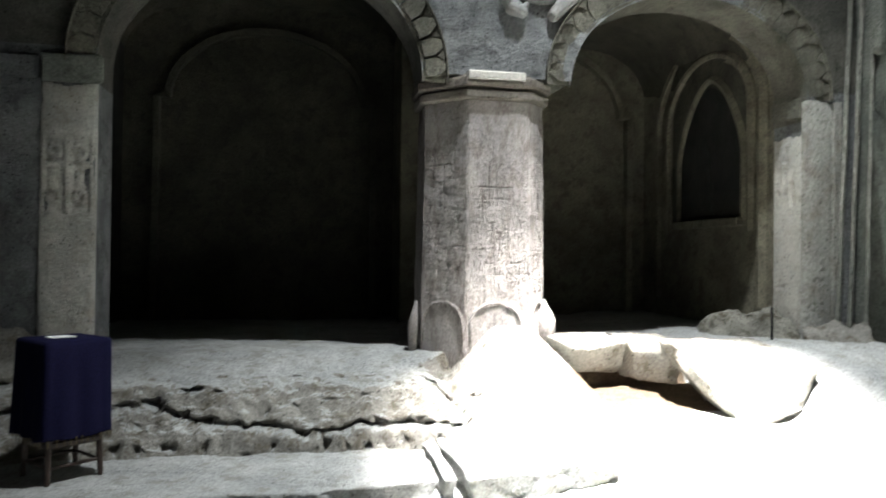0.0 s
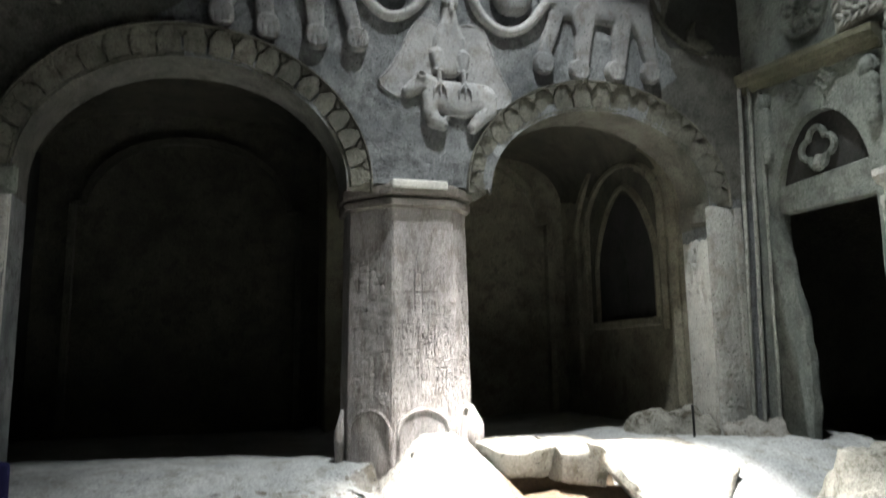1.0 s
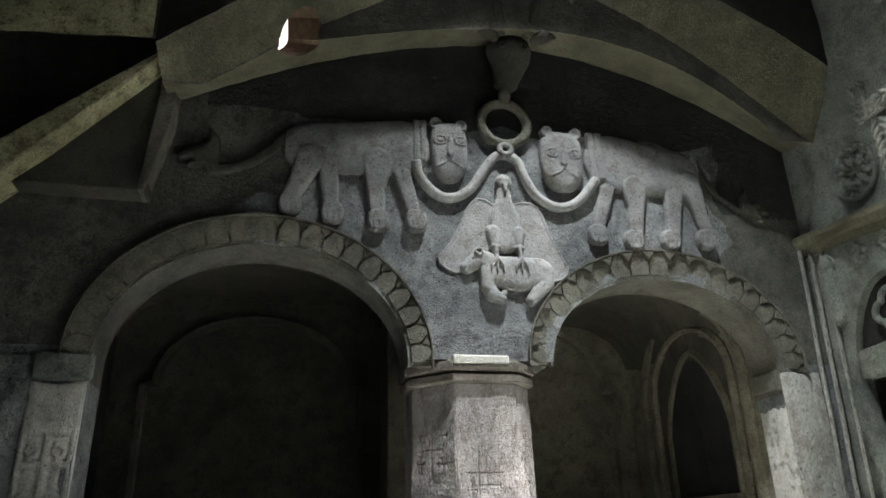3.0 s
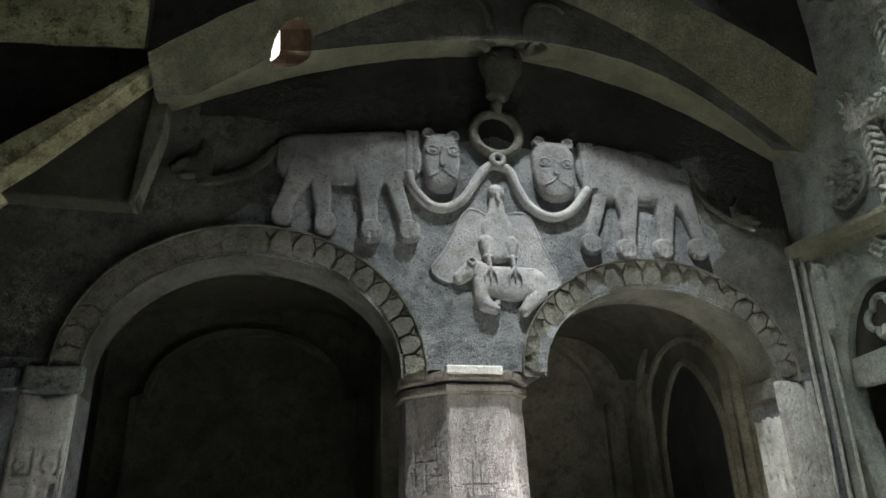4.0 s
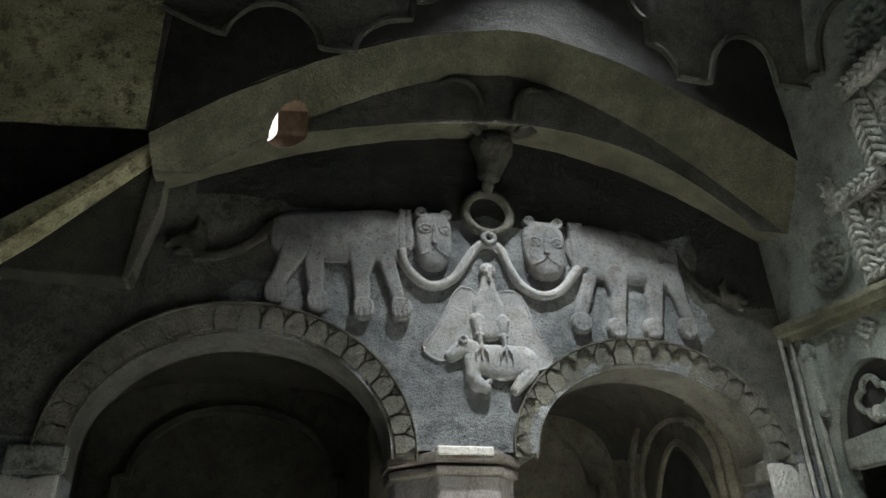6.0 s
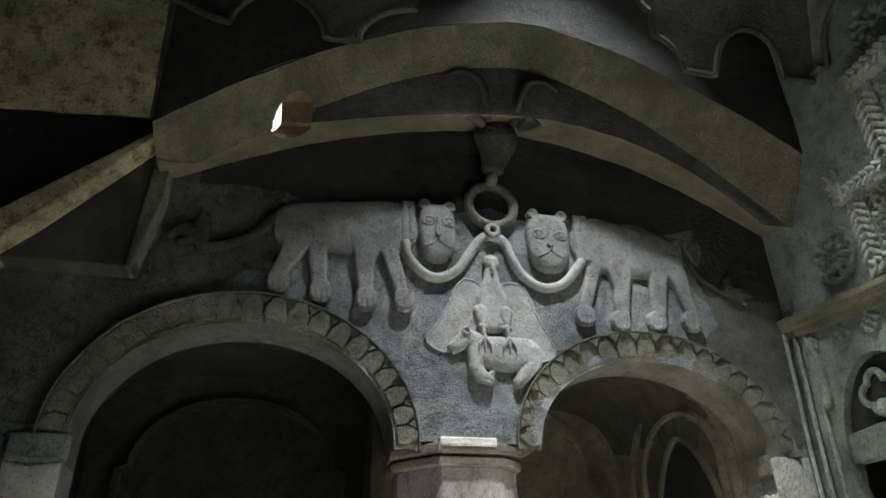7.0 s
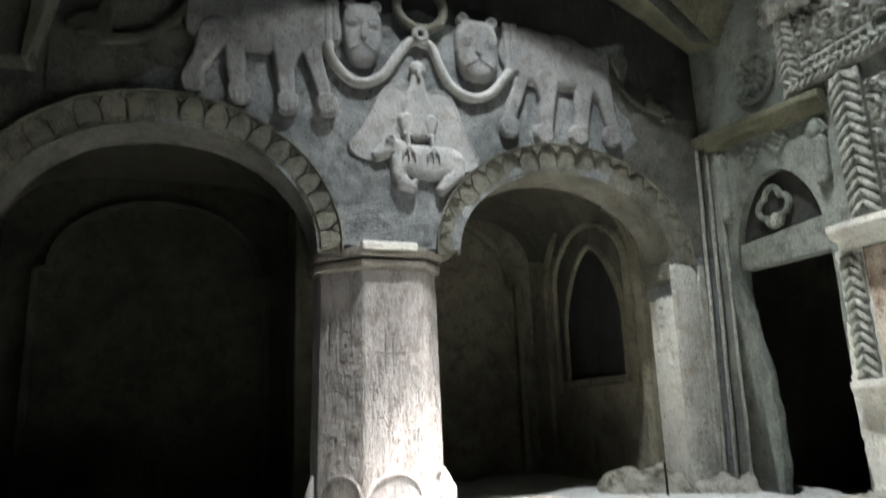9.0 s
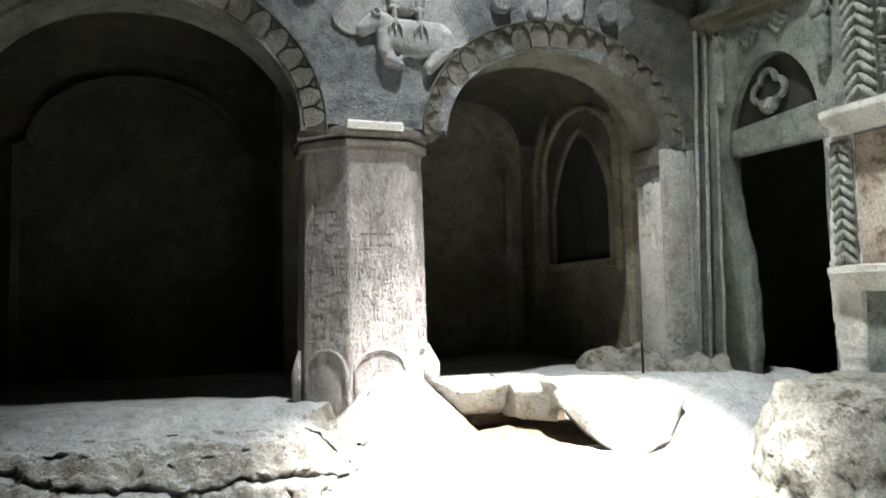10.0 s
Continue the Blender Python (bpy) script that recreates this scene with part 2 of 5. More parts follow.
def arcade_wall():
    obs = []

    def seg(xs, low, y0, nz):
        vs = [i / nz for i in range(nz + 1)]
        return surface("s", xs, vs, lambda x, v: (x, y0, low(x) + (wall_top(x) - low(x)) * v), WALL, 0.02, 2.2)

    for y0 in (WY, WT):
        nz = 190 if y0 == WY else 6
        def lin(a, b, n=14):
            return [a + (b - a) * i / n for i in range(n + 1)]
        qa, qb = ARCH["a"], ARCH["b"]
        def cosx(q):
            return [q["c"] - q["a"] * math.cos(math.pi * i / 144) for i in range(145)]
        obs.append(seg(lin(-3.6, qa["c"] - qa["a"], 60), lambda x: 0.2, y0, nz))
        obs.append(seg(cosx(qa), lambda x: arch_low("a", x), y0, nz))
        obs.append(seg(lin(qa["c"] + qa["a"], qb["c"] - qb["a"], 40), lambda x: SAB - 0.02, y0, nz))
        obs.append(seg(cosx(qb), lambda x: arch_low("b", x), y0, nz))
        obs.append(seg(lin(qb["c"] + qb["a"], RX + 0.3, 36), lambda x: 0.2, y0, nz))
    ys = [WY + (WT - WY) * i / 8 for i in range(9)]
    for k, q in ARCH.items():
        obs.append(surface("s", range(49), ys, lambda i, y: (q["c"] - q["a"] * math.cos(math.pi * i / 48), y, q["z"] + q["b"] * math.sin(math.pi * i / 48)), WALL))
    jz = [0.2 + 3.05 * i / 24 for i in range(25)]
    for x in (ARCH["a"]["c"] - ARCH["a"]["a"], ARCH["b"]["c"] + ARCH["b"]["a"]):
        zt = 3.2 if x < 0 else 3.24
        obs.append(surface("s", ys, jz, lambda y, z: (x, y, min(z, zt)), WALL))
    obs.append(surface("s", [ARCH["a"]["c"] + ARCH["a"]["a"], ARCH["b"]["c"] - ARCH["b"]["a"]], ys, lambda x, y: (x, y, SAB - 0.02), WALL))
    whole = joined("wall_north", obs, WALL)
    whole.data.materials.append(WALL_SHADE)
    whole.data.materials.append(DIM_GREY)
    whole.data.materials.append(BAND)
    # Arch shade above the lions and penumbra eastward are put into face colours.
    for f in whole.data.polygons:
        c = f.center
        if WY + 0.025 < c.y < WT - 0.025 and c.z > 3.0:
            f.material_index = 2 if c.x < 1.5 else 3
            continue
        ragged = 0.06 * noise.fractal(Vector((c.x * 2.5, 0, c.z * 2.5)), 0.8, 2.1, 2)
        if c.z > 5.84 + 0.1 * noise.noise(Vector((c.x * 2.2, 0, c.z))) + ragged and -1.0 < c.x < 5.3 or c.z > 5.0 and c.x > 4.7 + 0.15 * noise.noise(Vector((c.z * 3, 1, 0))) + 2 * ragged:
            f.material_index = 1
        # Penumbra at the east end put into colour; west end simply set darker.
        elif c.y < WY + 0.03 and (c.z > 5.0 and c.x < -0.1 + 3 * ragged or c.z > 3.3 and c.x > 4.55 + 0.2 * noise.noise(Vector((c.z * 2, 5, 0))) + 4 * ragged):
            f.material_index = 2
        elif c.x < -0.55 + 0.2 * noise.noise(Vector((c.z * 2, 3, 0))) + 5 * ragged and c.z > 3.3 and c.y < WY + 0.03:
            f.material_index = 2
    return tagged(whole, "grey rock-cut wall pierced by two round arches", "wall", kind="structure")


arcade_wall()


def ground_z(x, y):
    w = 0.09 * noise.noise(Vector((x * 1.3, y * 1.3, 3))) + 0.05 * noise.noise(Vector((x * 4, y * 4, 5)))
    u = y + w + 0.045 * noise.noise(Vector((x * 11, y * 11, 2)))
    left = -0.12 + 0.27 * sm(5.78, 5.94, u) + 0.3 * sm(5.92, 6.22, u) + 0.2 * sm(6.1, 7.2, u)
    near = 0.7 * float(sm(2.5, 3.1, x))
    right = -0.14 + 0.37 * sm(5.1 - near, 6.2 - near, u) + 0.1 * sm(6.2, 6.5, u) + 0.38 * sm(6.55, 6.75, u)
    far = 0.0 + 0.7 * sm(4.1, 6.2, u) + 0.05 * sm(3.5, 4.6, u)
    z = left + (right - left) * sm(0.95, 1.5, x + w)
    z = z + (far - z) * sm(3.9, 4.35, x + w)
    rim = math.hypot((x - 1.9) * (2 if x < 1.9 else 1.55), y - 6.95) + 0.5 * w
    if y < 7.2 and x > 0.9:
        z = max(z, 0.9 - 0.68 * max(0, rim - 0.5) - 0.12 * max(0, 6.2 - y))
    return float(z)


def ground():
    xs = [-3.7 + 0.03 * i for i in range(333)]
    ys = [-4.2 + 0.2 * i for i in range(35)] + [2.7 + 0.05 * i for i in range(56)] + [5.5 + 0.02 * i for i in range(15)] + [5.8 + 0.007 * i for i in range(58)] + [6.21 + 0.02 * i for i in range(33)] + [6.86 + 0.06 * i for i in range(20)] + [8.1 + 0.12 * i for i in range(20)]

    def at(x, y):
        z = ground_z(x, y)
        steep = 1.0 if 5.75 < y < 6.45 and x < 2.3 else 0.3
        pit = -0.05 * max(0.0, noise.noise(Vector((x * 9, y * 9, z * 9))) - 0.38) * 3 * (1 if steep == 1.0 else 0.25)
        back = 0.0
        if steep == 1.0 and y > 5.8 and x < 1.75:
            wav = 0.03 * noise.noise(Vector((x * 3, 9, 1))) + 0.016 * noise.noise(Vector((x * 13, 4, 1)))
            line = float(np.interp(x, (-1.6, -1.2, -0.9, -0.5, 0.0, 0.45, 0.8, 1.3), (0.31, 0.32, 0.24, 0.19, 0.13, 0.16, 0.17, 0.14))) + wav
            back += (0.1 + 0.06 * noise.noise(Vector((x * 5, 2, 2)))) * math.exp(-(((z - line) / 0.02) ** 2))
            slant = 0.5 - 1.0 * (x - 1.08) + wav
            back += 0.14 * math.exp(-(((z - slant) / 0.03) ** 2)) * (1.03 < x < 1.4)
            back += 0.1 * max(0.0, noise.noise(Vector((x * 12, z * 13, 6))) - 0.4) * 3
            back += 0.02 * noise.fractal(Vector((x * 5, z * 6, 8)), 0.8, 2.1, 3)
        y = y + back
        return (x, y, z + steep * rough_at(x, y, z, 7.0, 0.03) + steep * rough_at(x, y, z, 22.0, 0.012) + pit + 0.014 * noise.noise(Vector((x * 2, y * 2, 0))))

    floor_ob = surface("ground", xs, ys, at, FLOOR)
    floor_ob.data.materials.append(ROUGH)
    floor_ob.data.materials.append(EARTH)
    for f in floor_ob.data.polygons:
        if f.normal.z < 0.75 and 5.6 < f.center.y < 6.9:
            f.material_index = 1
        if 2.45 < f.center.x < 3.75 and 6.02 - 0.5 * max(0, f.center.x - 3.1) + 0.05 * math.sin(9 * f.center.x) < f.center.y < 6.9:
            f.material_index = 2
    return tagged(floor_ob, "uneven worn rock floor rising to a ledge", "floor", kind="structure")


ground()


def column():
    col = new("column")
    tagged(col, "octagonal pinkish stone column with carved base", "column")
    col.location = (1.78, 7.1, 0.45)
    base = [(1.15, 6.92), (1.5, 6.56), (2.09, 6.56), (2.29, 6.77), (2.29, 7.3), (2.02, 7.6), (1.5, 7.6), (1.15, 7.3)]
    cx, cy = 1.75, 7.1

    def stack(levels, sub=1):
        bm = bmesh.new()
        rings = []
        for z, s in levels:
            ring = []
            for i in range(8):
                p, q = base[i], base[(i + 1) % 8]
                for k in range(sub):
                    t = k / sub
                    x, y = p[0] + (q[0] - p[0]) * t, p[1] + (q[1] - p[1]) * t
                    ring.append(bm.verts.new((cx + (x - cx) * s - 1.78, cy + (y - cy) * s - 7.1, z - 0.45)))
            rings.append(ring)
        n = len(rings[0])
        for a, b in zip(rings, rings[1:]):
            for i in range(n):
                bm.faces.new((a[i], a[(i + 1) % n], b[(i + 1) % n], b[i]))
        bm.faces.new(rings[0][::-1])
        bm.faces.new(rings[-1])
        for v in bm.verts:
            d = Vector((v.co.x, v.co.y, 0)).normalized()
            v.co += d * rough_at(v.co.x, v.co.y, v.co.z, 5, 0.006)
        return bm

    # the shaft: three carved faces to the front, plain ones behind
    rnd = random.Random(5)
    cuts = [[], [], []]

    def cross(k, u, z, h, w, serif):
        cuts[k] += [(u, z - h, u, z + h), (u - w, z + 0.25 * h, u + w, z + 0.25 * h)]
        if serif:
            cuts[k] += [(u - serif, z + h + serif, u, z + h), (u + serif, z + h + serif, u, z + h), (u - serif, z - h - serif, u, z - h), (u + serif, z - h - serif, u, z - h)]
            for s_ in (-1, 1):
                cuts[k] += [(u + s_ * w, z + 0.25 * h - serif, u + s_ * w, z + 0.25 * h + serif)]

    cross(0, 0.23, 2.37, 0.2, 0.12, 0.035)
    for du, dz in ((-0.12, 0.12), (0.12, 0.16), (-0.12, -0.08), (0.12, -0.1)):
        cross(0, 0.23 + du, 2.37 + dz, 0.06, 0.05, 0.018)
    for z in (2.0, 1.82, 1.62, 1.42, 1.25):
        for i in range(4):
            cross(0, 0.08 + 0.11 * i + rnd.uniform(-0.02, 0.02), z + rnd.uniform(-0.04, 0.04), rnd.uniform(0.035, 0.07), rnd.uniform(0.02, 0.045), rnd.choice((0, 0.014)))
    for u in (0.2, 0.27):
        cuts[1].append((u, 2.02, u, 2.4))
    cuts[1] += [(0.235, 2.4, 0.235, 2.62), (0.14, 2.42, 0.2, 2.36), (0.27, 2.36, 0.33, 2.42), (0.1, 2.2, 0.42, 2.2), (0.12, 2.09, 0.4, 2.09)]
    for i in range(16):
        cross(1, rnd.uniform(0.07, 0.52), rnd.uniform(1.25, 2.05), rnd.uniform(0.04, 0.1), rnd.uniform(0.025, 0.05), rnd.choice((0, 0.016)))
    for i in range(7):
        cross(2, rnd.uniform(0.07, 0.22), 1.3 + 0.2 * i, rnd.uniform(0.05, 0.08), 0.04, 0.016)

    def carved(k, u, z):
        d = 0.0
        for x0, z0, x1, z1 in cuts[k]:
            ex, ez = x1 - x0, z1 - z0
            t = min(1, max(0, ((u - x0) * ex + (z - z0) * ez) / (ex * ex + ez * ez)))
            d = max(d, 1 - math.hypot(u - x0 - t * ex, z - z0 - t * ez) / 0.011)
        flake = max(0.0, noise.fractal(Vector((u * 22 + 7 * k, k, z * 5)), 0.8, 2.1, 4)) * (0.002, 0.007, 0.012)[k] * float(sm(2.75, 2.3, z))
        tool = 0.0025 * noise.noise(Vector((u * 12, k, z * 60)))
        return -0.013 * d - flake + tool

    bm = bmesh.new()
    rings = []
    zs = [0.45 + 0.05 * i for i in range(14)] + [1.15 + 0.0105 * i for i in range(177)] + [3.01]
    for z in zs:
        s = 1.06 - 0.06 * (z - 0.45) / 2.6
        ring = []
        for i in range(8):
            p, q = Vector(base[i]), Vector(base[(i + 1) % 8])
            wide = (q - p).length
            m = max(3, int(wide / 0.0105)) if i < 3 else 3
            nrm = Vector((q.y - p.y, p.x - q.x)).normalized()
            for j in range(m):
                g = p + (q - p) * (j / m)
                out = carved(i, wide * j / m, z) if i < 3 and 1.1 < z < 2.95 else 0.0
                if i < 3 and j == 0:
                    out -= 0.006 + 0.012 * max(0.0, noise.noise(Vector((i * 5, 0, z * 9))))
                out += rough_at(g.x, g.y, z, 5, 0.006)
                ring.append(bm.verts.new((cx + (g.x - cx) * s + nrm.x * out - 1.78, cy + (g.y - cy) * s + nrm.y * out - 7.1, z - 0.45)))
        rings.append(ring)
    n = len(rings[0])
    for a, b in zip(rings, rings[1:]):
        for i in range(n):
            bm.faces.new((a[i], a[(i + 1) % n], b[(i + 1) % n], b[i]))
    part("shaft", bm, COLUMN, col)
    cap = [(2.99, 0.97), (3.02, 1.0), (3.027, 1.075), (3.04, 1.09), (3.1, 1.09), (3.108, 1.07), (3.11, 1.0), (3.13, 1.0), (3.134, 1.1), (3.15, 1.125), (3.215, 1.125), (3.225, 1.1), (3.23, 1.04), (3.26, 1.0)]
    part("capital", stack(cap, 4), CAPITAL, col, "moulded stone capital")
    # The caught light is put into the block's paler stone tone.
    part("abacus", box_bm(1.475 - 1.78, 2.03 - 1.78, 6.478 - 7.1, 6.64 - 7.1, 3.19 - 0.45, 3.275 - 0.45, 0.014), PIER, col, "pale block catching the light")
    return col


column()

# the side wall, with a door opening under a round head
DOOR = dict(y0=5.0, y1=6.22, z=3.05, top=4.02, sill=0.6)


def side_wall():
    obs = []
    c, a, z0 = (DOOR["y0"] + DOOR["y1"]) / 2, (DOOR["y1"] - DOOR["y0"]) / 2, DOOR["z"]
    b = DOOR["top"] - z0
    for x in (RX, RX + 0.15):
        def grid(ys, low, nz=70 if x == RX else 4):
            return surface("s", ys, [i / nz for i in range(nz + 1)], lambda y, v: (x, y, low(y) + (9.5 - low(y)) * v), GREEN, 0.02, 2.2, (-1, 0, 0))
        obs.append(grid([DOOR["y1"] + (WT - DOOR["y1"]) * i / 12 for i in range(13)], lambda y: 0.0))
        obs.append(grid([c - a * math.cos(math.pi * i / 30) for i in range(31)], lambda y: z0 + b * math.sqrt(max(0, 1 - ((y - c) / a) ** 2))))
        obs.append(grid([-4.2 + (DOOR["y0"] + 4.2) * i / 70 for i in range(71)], lambda y: -0.3))
    xs = [RX + 0.15 * i / 4 for i in range(5)]
    obs.append(surface("s", range(31), xs, lambda i, x: (x, c - a * math.cos(math.pi * i / 30), z0 + b * math.sin(math.pi * i / 30)), GREEN))
    for y in (DOOR["y0"], DOOR["y1"]):
        obs.append(surface("s", xs, [0.0, 1.0, 2.0, z0], lambda x, z: (x, y, z), GREEN))
    return tagged(joined("wall_east", obs, GREEN), "greenish grey carved rock wall with a door opening", "wall", kind="structure")


side_wall()


def shell():
    """The alcove behind the arches, the vault overhead and the walls that close the chamber."""
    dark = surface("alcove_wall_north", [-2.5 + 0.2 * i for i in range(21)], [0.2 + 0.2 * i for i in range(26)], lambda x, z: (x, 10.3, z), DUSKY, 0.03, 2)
    tagged(dark, "dark rock wall at the back of the alcove", "wall", kind="structure")
    brown = surface("alcove_wall_north_east", [1.5 + 0.2 * i for i in range(20)], [0.2 + 0.2 * i for i in range(26)], lambda x, z: (x, 10.3, z), ALCOVE, 0.03, 2)
    tagged(brown, "brown rock wall at the back of the alcove", "wall", kind="structure")
    side = surface("alcove_wall_east", [7.05 + 0.1 * i for i in range(34)], [0.2 + 0.2 * i for i in range(26)], lambda y, z: (5.12, y, z), ALCOVE, 0.02, 2, (-1, 0, 0))
    tagged(side, "brown rock wall of the alcove", "wall", kind="structure")
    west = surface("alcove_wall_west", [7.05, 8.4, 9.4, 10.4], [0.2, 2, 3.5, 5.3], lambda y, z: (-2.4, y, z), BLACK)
    tagged(west, "black rock wall of the alcove", "wall", kind="structure")
    for name, cx, half, spring, up, material, label in (("alcove_ceiling_west", -0.5, 1.95, 3.7, 1.3, DUSKY, "dark rock vault of the alcove"), ("alcove_ceiling_east", 3.42, 1.72, 3.5, 1.25, DUSKY, "brown rock vault of the alcove")):
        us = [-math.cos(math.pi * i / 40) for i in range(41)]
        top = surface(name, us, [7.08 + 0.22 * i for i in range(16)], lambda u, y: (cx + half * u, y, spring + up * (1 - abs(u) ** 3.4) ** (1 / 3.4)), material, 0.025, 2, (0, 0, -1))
        tagged(top, label, "ceiling", kind="structure")
    n = 64
    verts, faces = [], []

    def rim(c, s):
        return max(-3.9, min(6.5, OC.x + 14 * c)), max(-4.6, min(5.72, OC.y + 14 * s))

    for i in range(n):
        t = 2 * math.pi * i / n
        c, s = math.cos(t), math.sin(t)
        verts += [(OC.x + 0.43 * c, OC.y + 0.43 * s, OC.z - 0.1), (OC.x + 0.43 * c, OC.y + 0.43 * s, OC.z + 1.0), (*rim(c, s), OC.z - 0.1), (*rim(c, s), OC.z + 0.3)]
        a, b = 4 * i, 4 * ((i + 1) % n)
        faces += [(a, b, b + 1, a + 1), (a, a + 2, b + 2, b), (a + 1, b + 1, b + 3, a + 3)]
    tagged(mesh_object("ceiling", verts, faces, DARK_OLIVE, False), "dark rock vault with a round opening", "ceiling", kind="structure")
    for name, place in (("wall_west", lambda u, z: (-3.6, -4.2 + 11.4 * u, z)), ("wall_south", lambda u, z: (-3.6 + 9.8 * u, -4.2, z))):
        w = surface(name, [i / 10 for i in range(11)], [-0.4 + 1.1 * i for i in range(11)], place, WALL)
        tagged(w, "plain grey rock wall of the chamber", "wall", kind="structure")
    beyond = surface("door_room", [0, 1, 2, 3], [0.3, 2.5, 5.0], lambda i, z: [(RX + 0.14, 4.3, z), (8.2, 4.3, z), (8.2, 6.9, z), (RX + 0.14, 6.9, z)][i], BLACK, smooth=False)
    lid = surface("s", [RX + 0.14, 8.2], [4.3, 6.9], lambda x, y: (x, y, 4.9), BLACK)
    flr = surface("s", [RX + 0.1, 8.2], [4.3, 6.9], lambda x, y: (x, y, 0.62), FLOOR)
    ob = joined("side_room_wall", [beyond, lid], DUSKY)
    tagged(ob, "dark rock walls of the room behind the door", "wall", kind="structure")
    tagged(joined("side_room_floor", [flr], FLOOR), "dim rock floor behind the door", "floor", kind="structure")


shell()


# ---- wall arch, ribs and vault over the arcade ----
def vault():
    xs = [-1.36 + 0.05 * i for i in range(19)] + [-0.4375 + 0.0125 * i for i in range(52)] + [0.24 + 0.05 * i for i in range(110)]
    ys = [5.6 + 0.015 * i for i in range(31)]
    zs = [6.062 + 0.0155 * i for i in range(37)]

    def hole(x, y):
        return ((x + 0.12) / 0.2) ** 2 + ((y - 6.1) / 0.25) ** 2 < 1

    def under_arch(x, y):
        if y <= 6.05:
            v = (y - 5.6) / 0.45
            return rib_front(x) + (rib_step(x) - rib_front(x)) * v
        v = min(1, max(0, (y - 6.062) / 0.56))
        return rib_low(x) + (rib_back(x) + 0.01 - rib_low(x)) * v

    def pierced(name, rows, depth, material):
        verts, faces = [], []
        for x in xs:
            for r in rows:
                p = Vector((x, *depth(x, r)))
                p.z += rough_at(p.x, p.y, p.z, 3, 0.012)
                verts.append(p)
        k = len(rows)
        for i in range(len(xs) - 1):
            for j in range(k - 1):
                a = i * k + j
                c = (verts[a] + verts[a + k + 1]) / 2
                if not hole(c.x, c.y):
                    faces.append((a, a + k, a + k + 1, a + 1))
        return mesh_object(name, verts, faces, material)

    front = pierced("s", ys, lambda x, y: (y, under_arch(x, min(y, 6.05))), RIB)
    back = pierced("s", zs, lambda x, y: (y, under_arch(x, y)), RIB)
    step = pierced("s", [i / 8 for i in range(9)], lambda x, v: (6.05 + 0.012 * v, rib_step(x) + (rib_low(x) - rib_step(x)) * v), DARK_OLIVE)
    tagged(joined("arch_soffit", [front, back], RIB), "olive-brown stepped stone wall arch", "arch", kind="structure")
    # Step sits in the front arch's shade, put into its darker tone.
    tagged(joined("arch_step", [step], DIM_GREY), "dark step of the wall arch", "arch", kind="structure")

    # the light hole through the arch
    bm = bmesh.new()
    rings = []
    ax = Vector((-0.66, 0.66, 0.46)).normalized()
    for k in range(8):
        ring = []
        for i in range(18):
            t = 2 * math.pi * i / 18
            x, y = -0.12 + 0.23 * math.cos(t), 6.1 + 0.28 * math.sin(t)
            ring.append(bm.verts.new(Vector((x, y, under_arch(x, y) + 0.006)) + ax * (0.08 * k)))
        rings.append(ring)
    for a, b in zip(rings, rings[1:]):
        for i in range(18):
            bm.faces.new((a[i], b[i], b[(i + 1) % 18], a[(i + 1) % 18]))
    tagged(from_bm("light_hole", bm, plain("brown_hole_rock", (0.19, 0.135, 0.085), 0.9, 0, 0.6, 14)), "brown stone light hole cut through the arch", "opening", kind="structure")

    # wall above the arch, in a black tone tuned against the lamp's patch
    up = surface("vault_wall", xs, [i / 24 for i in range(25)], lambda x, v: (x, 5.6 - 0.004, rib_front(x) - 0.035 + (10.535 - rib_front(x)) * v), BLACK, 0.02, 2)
    tagged(up, "dark rock face over the wall arch", "wall", kind="structure")

    # hanging vault with a scalloped lower edge
    def lobe(x, c, half, base, up):
        return base + up * math.sqrt(max(0, 1 - ((x - c) / half) ** 2))

    def lobes(x):
        if x < -0.81:
            return 7.0 + 0.5 * (-0.81 - x) ** 1.4
        if x < 0.13:
            return lobe(x, -0.34, 0.47, 6.98, 0.48)
        if x < 0.47:
            return 6.99
        if x < 1.07:
            return lobe(x, 1.07, 0.6, 7.02, 0.48)
        if x < 3.57:
            return lobe(x, 1.07, 0.63, 8.6, -0.88)
        if x < 3.84:
            return lobe(x, 3.84, 0.28, 8.44, -0.5)
        if x < 4.21:
            return lobe(x, 3.84, 0.37, 7.25, 0.4)
        if x < 4.64:
            return 7.29
        if x < 5.54:
            return lobe(x, 5.09, 0.45, 7.36, 0.57)
        return 7.4
    def drape(x, z):
        return 5.17 - 0.3 * max(0, z - 7.0)
    for a, b in ((-1.42, 1.7), (3.565, 5.98)):
        n = int((b - a) / 0.025)
        xx = [a + (b - a) * i / n for i in range(n + 1)]
        def hang(x, v):
            low = 0.95 * lobes(x) + 0.08
            z = low + (10.5 - low) * v
            return (0.95 * x - 0.003, drape(x, z), z)

        # Tone lifted to stand for the haze of the light shaft.
        f = surface("vault", xx, [i / 20 for i in range(21)], hang, DIM_GREY, 0.012, 3)
        tagged(f, "dark carved vault with scalloped lower edge", "vault", kind="structure")
        line = [Vector((0.95 * x - 0.003, 0, 0.95 * lobes(x) + 0.08)) for x in [a + (b - a) * i / 900 for i in range(901)] if lobes(x) < 8.3]
        even, left = [line[0]], 0.0
        for p, q in zip(line, line[1:]):
            left += (q - p).length
            if left > 0.035:
                even.append(q)
                left = 0.0
        bm = tube_bm([(p.x, drape(p.x, p.z) - 0.01, p.z + 0.015) for p in even], 0.038, 6)
        tagged(from_bm("trim", bm, DARK_OLIVE), "scalloped stone moulding on the vault", "moulding", kind="structure")

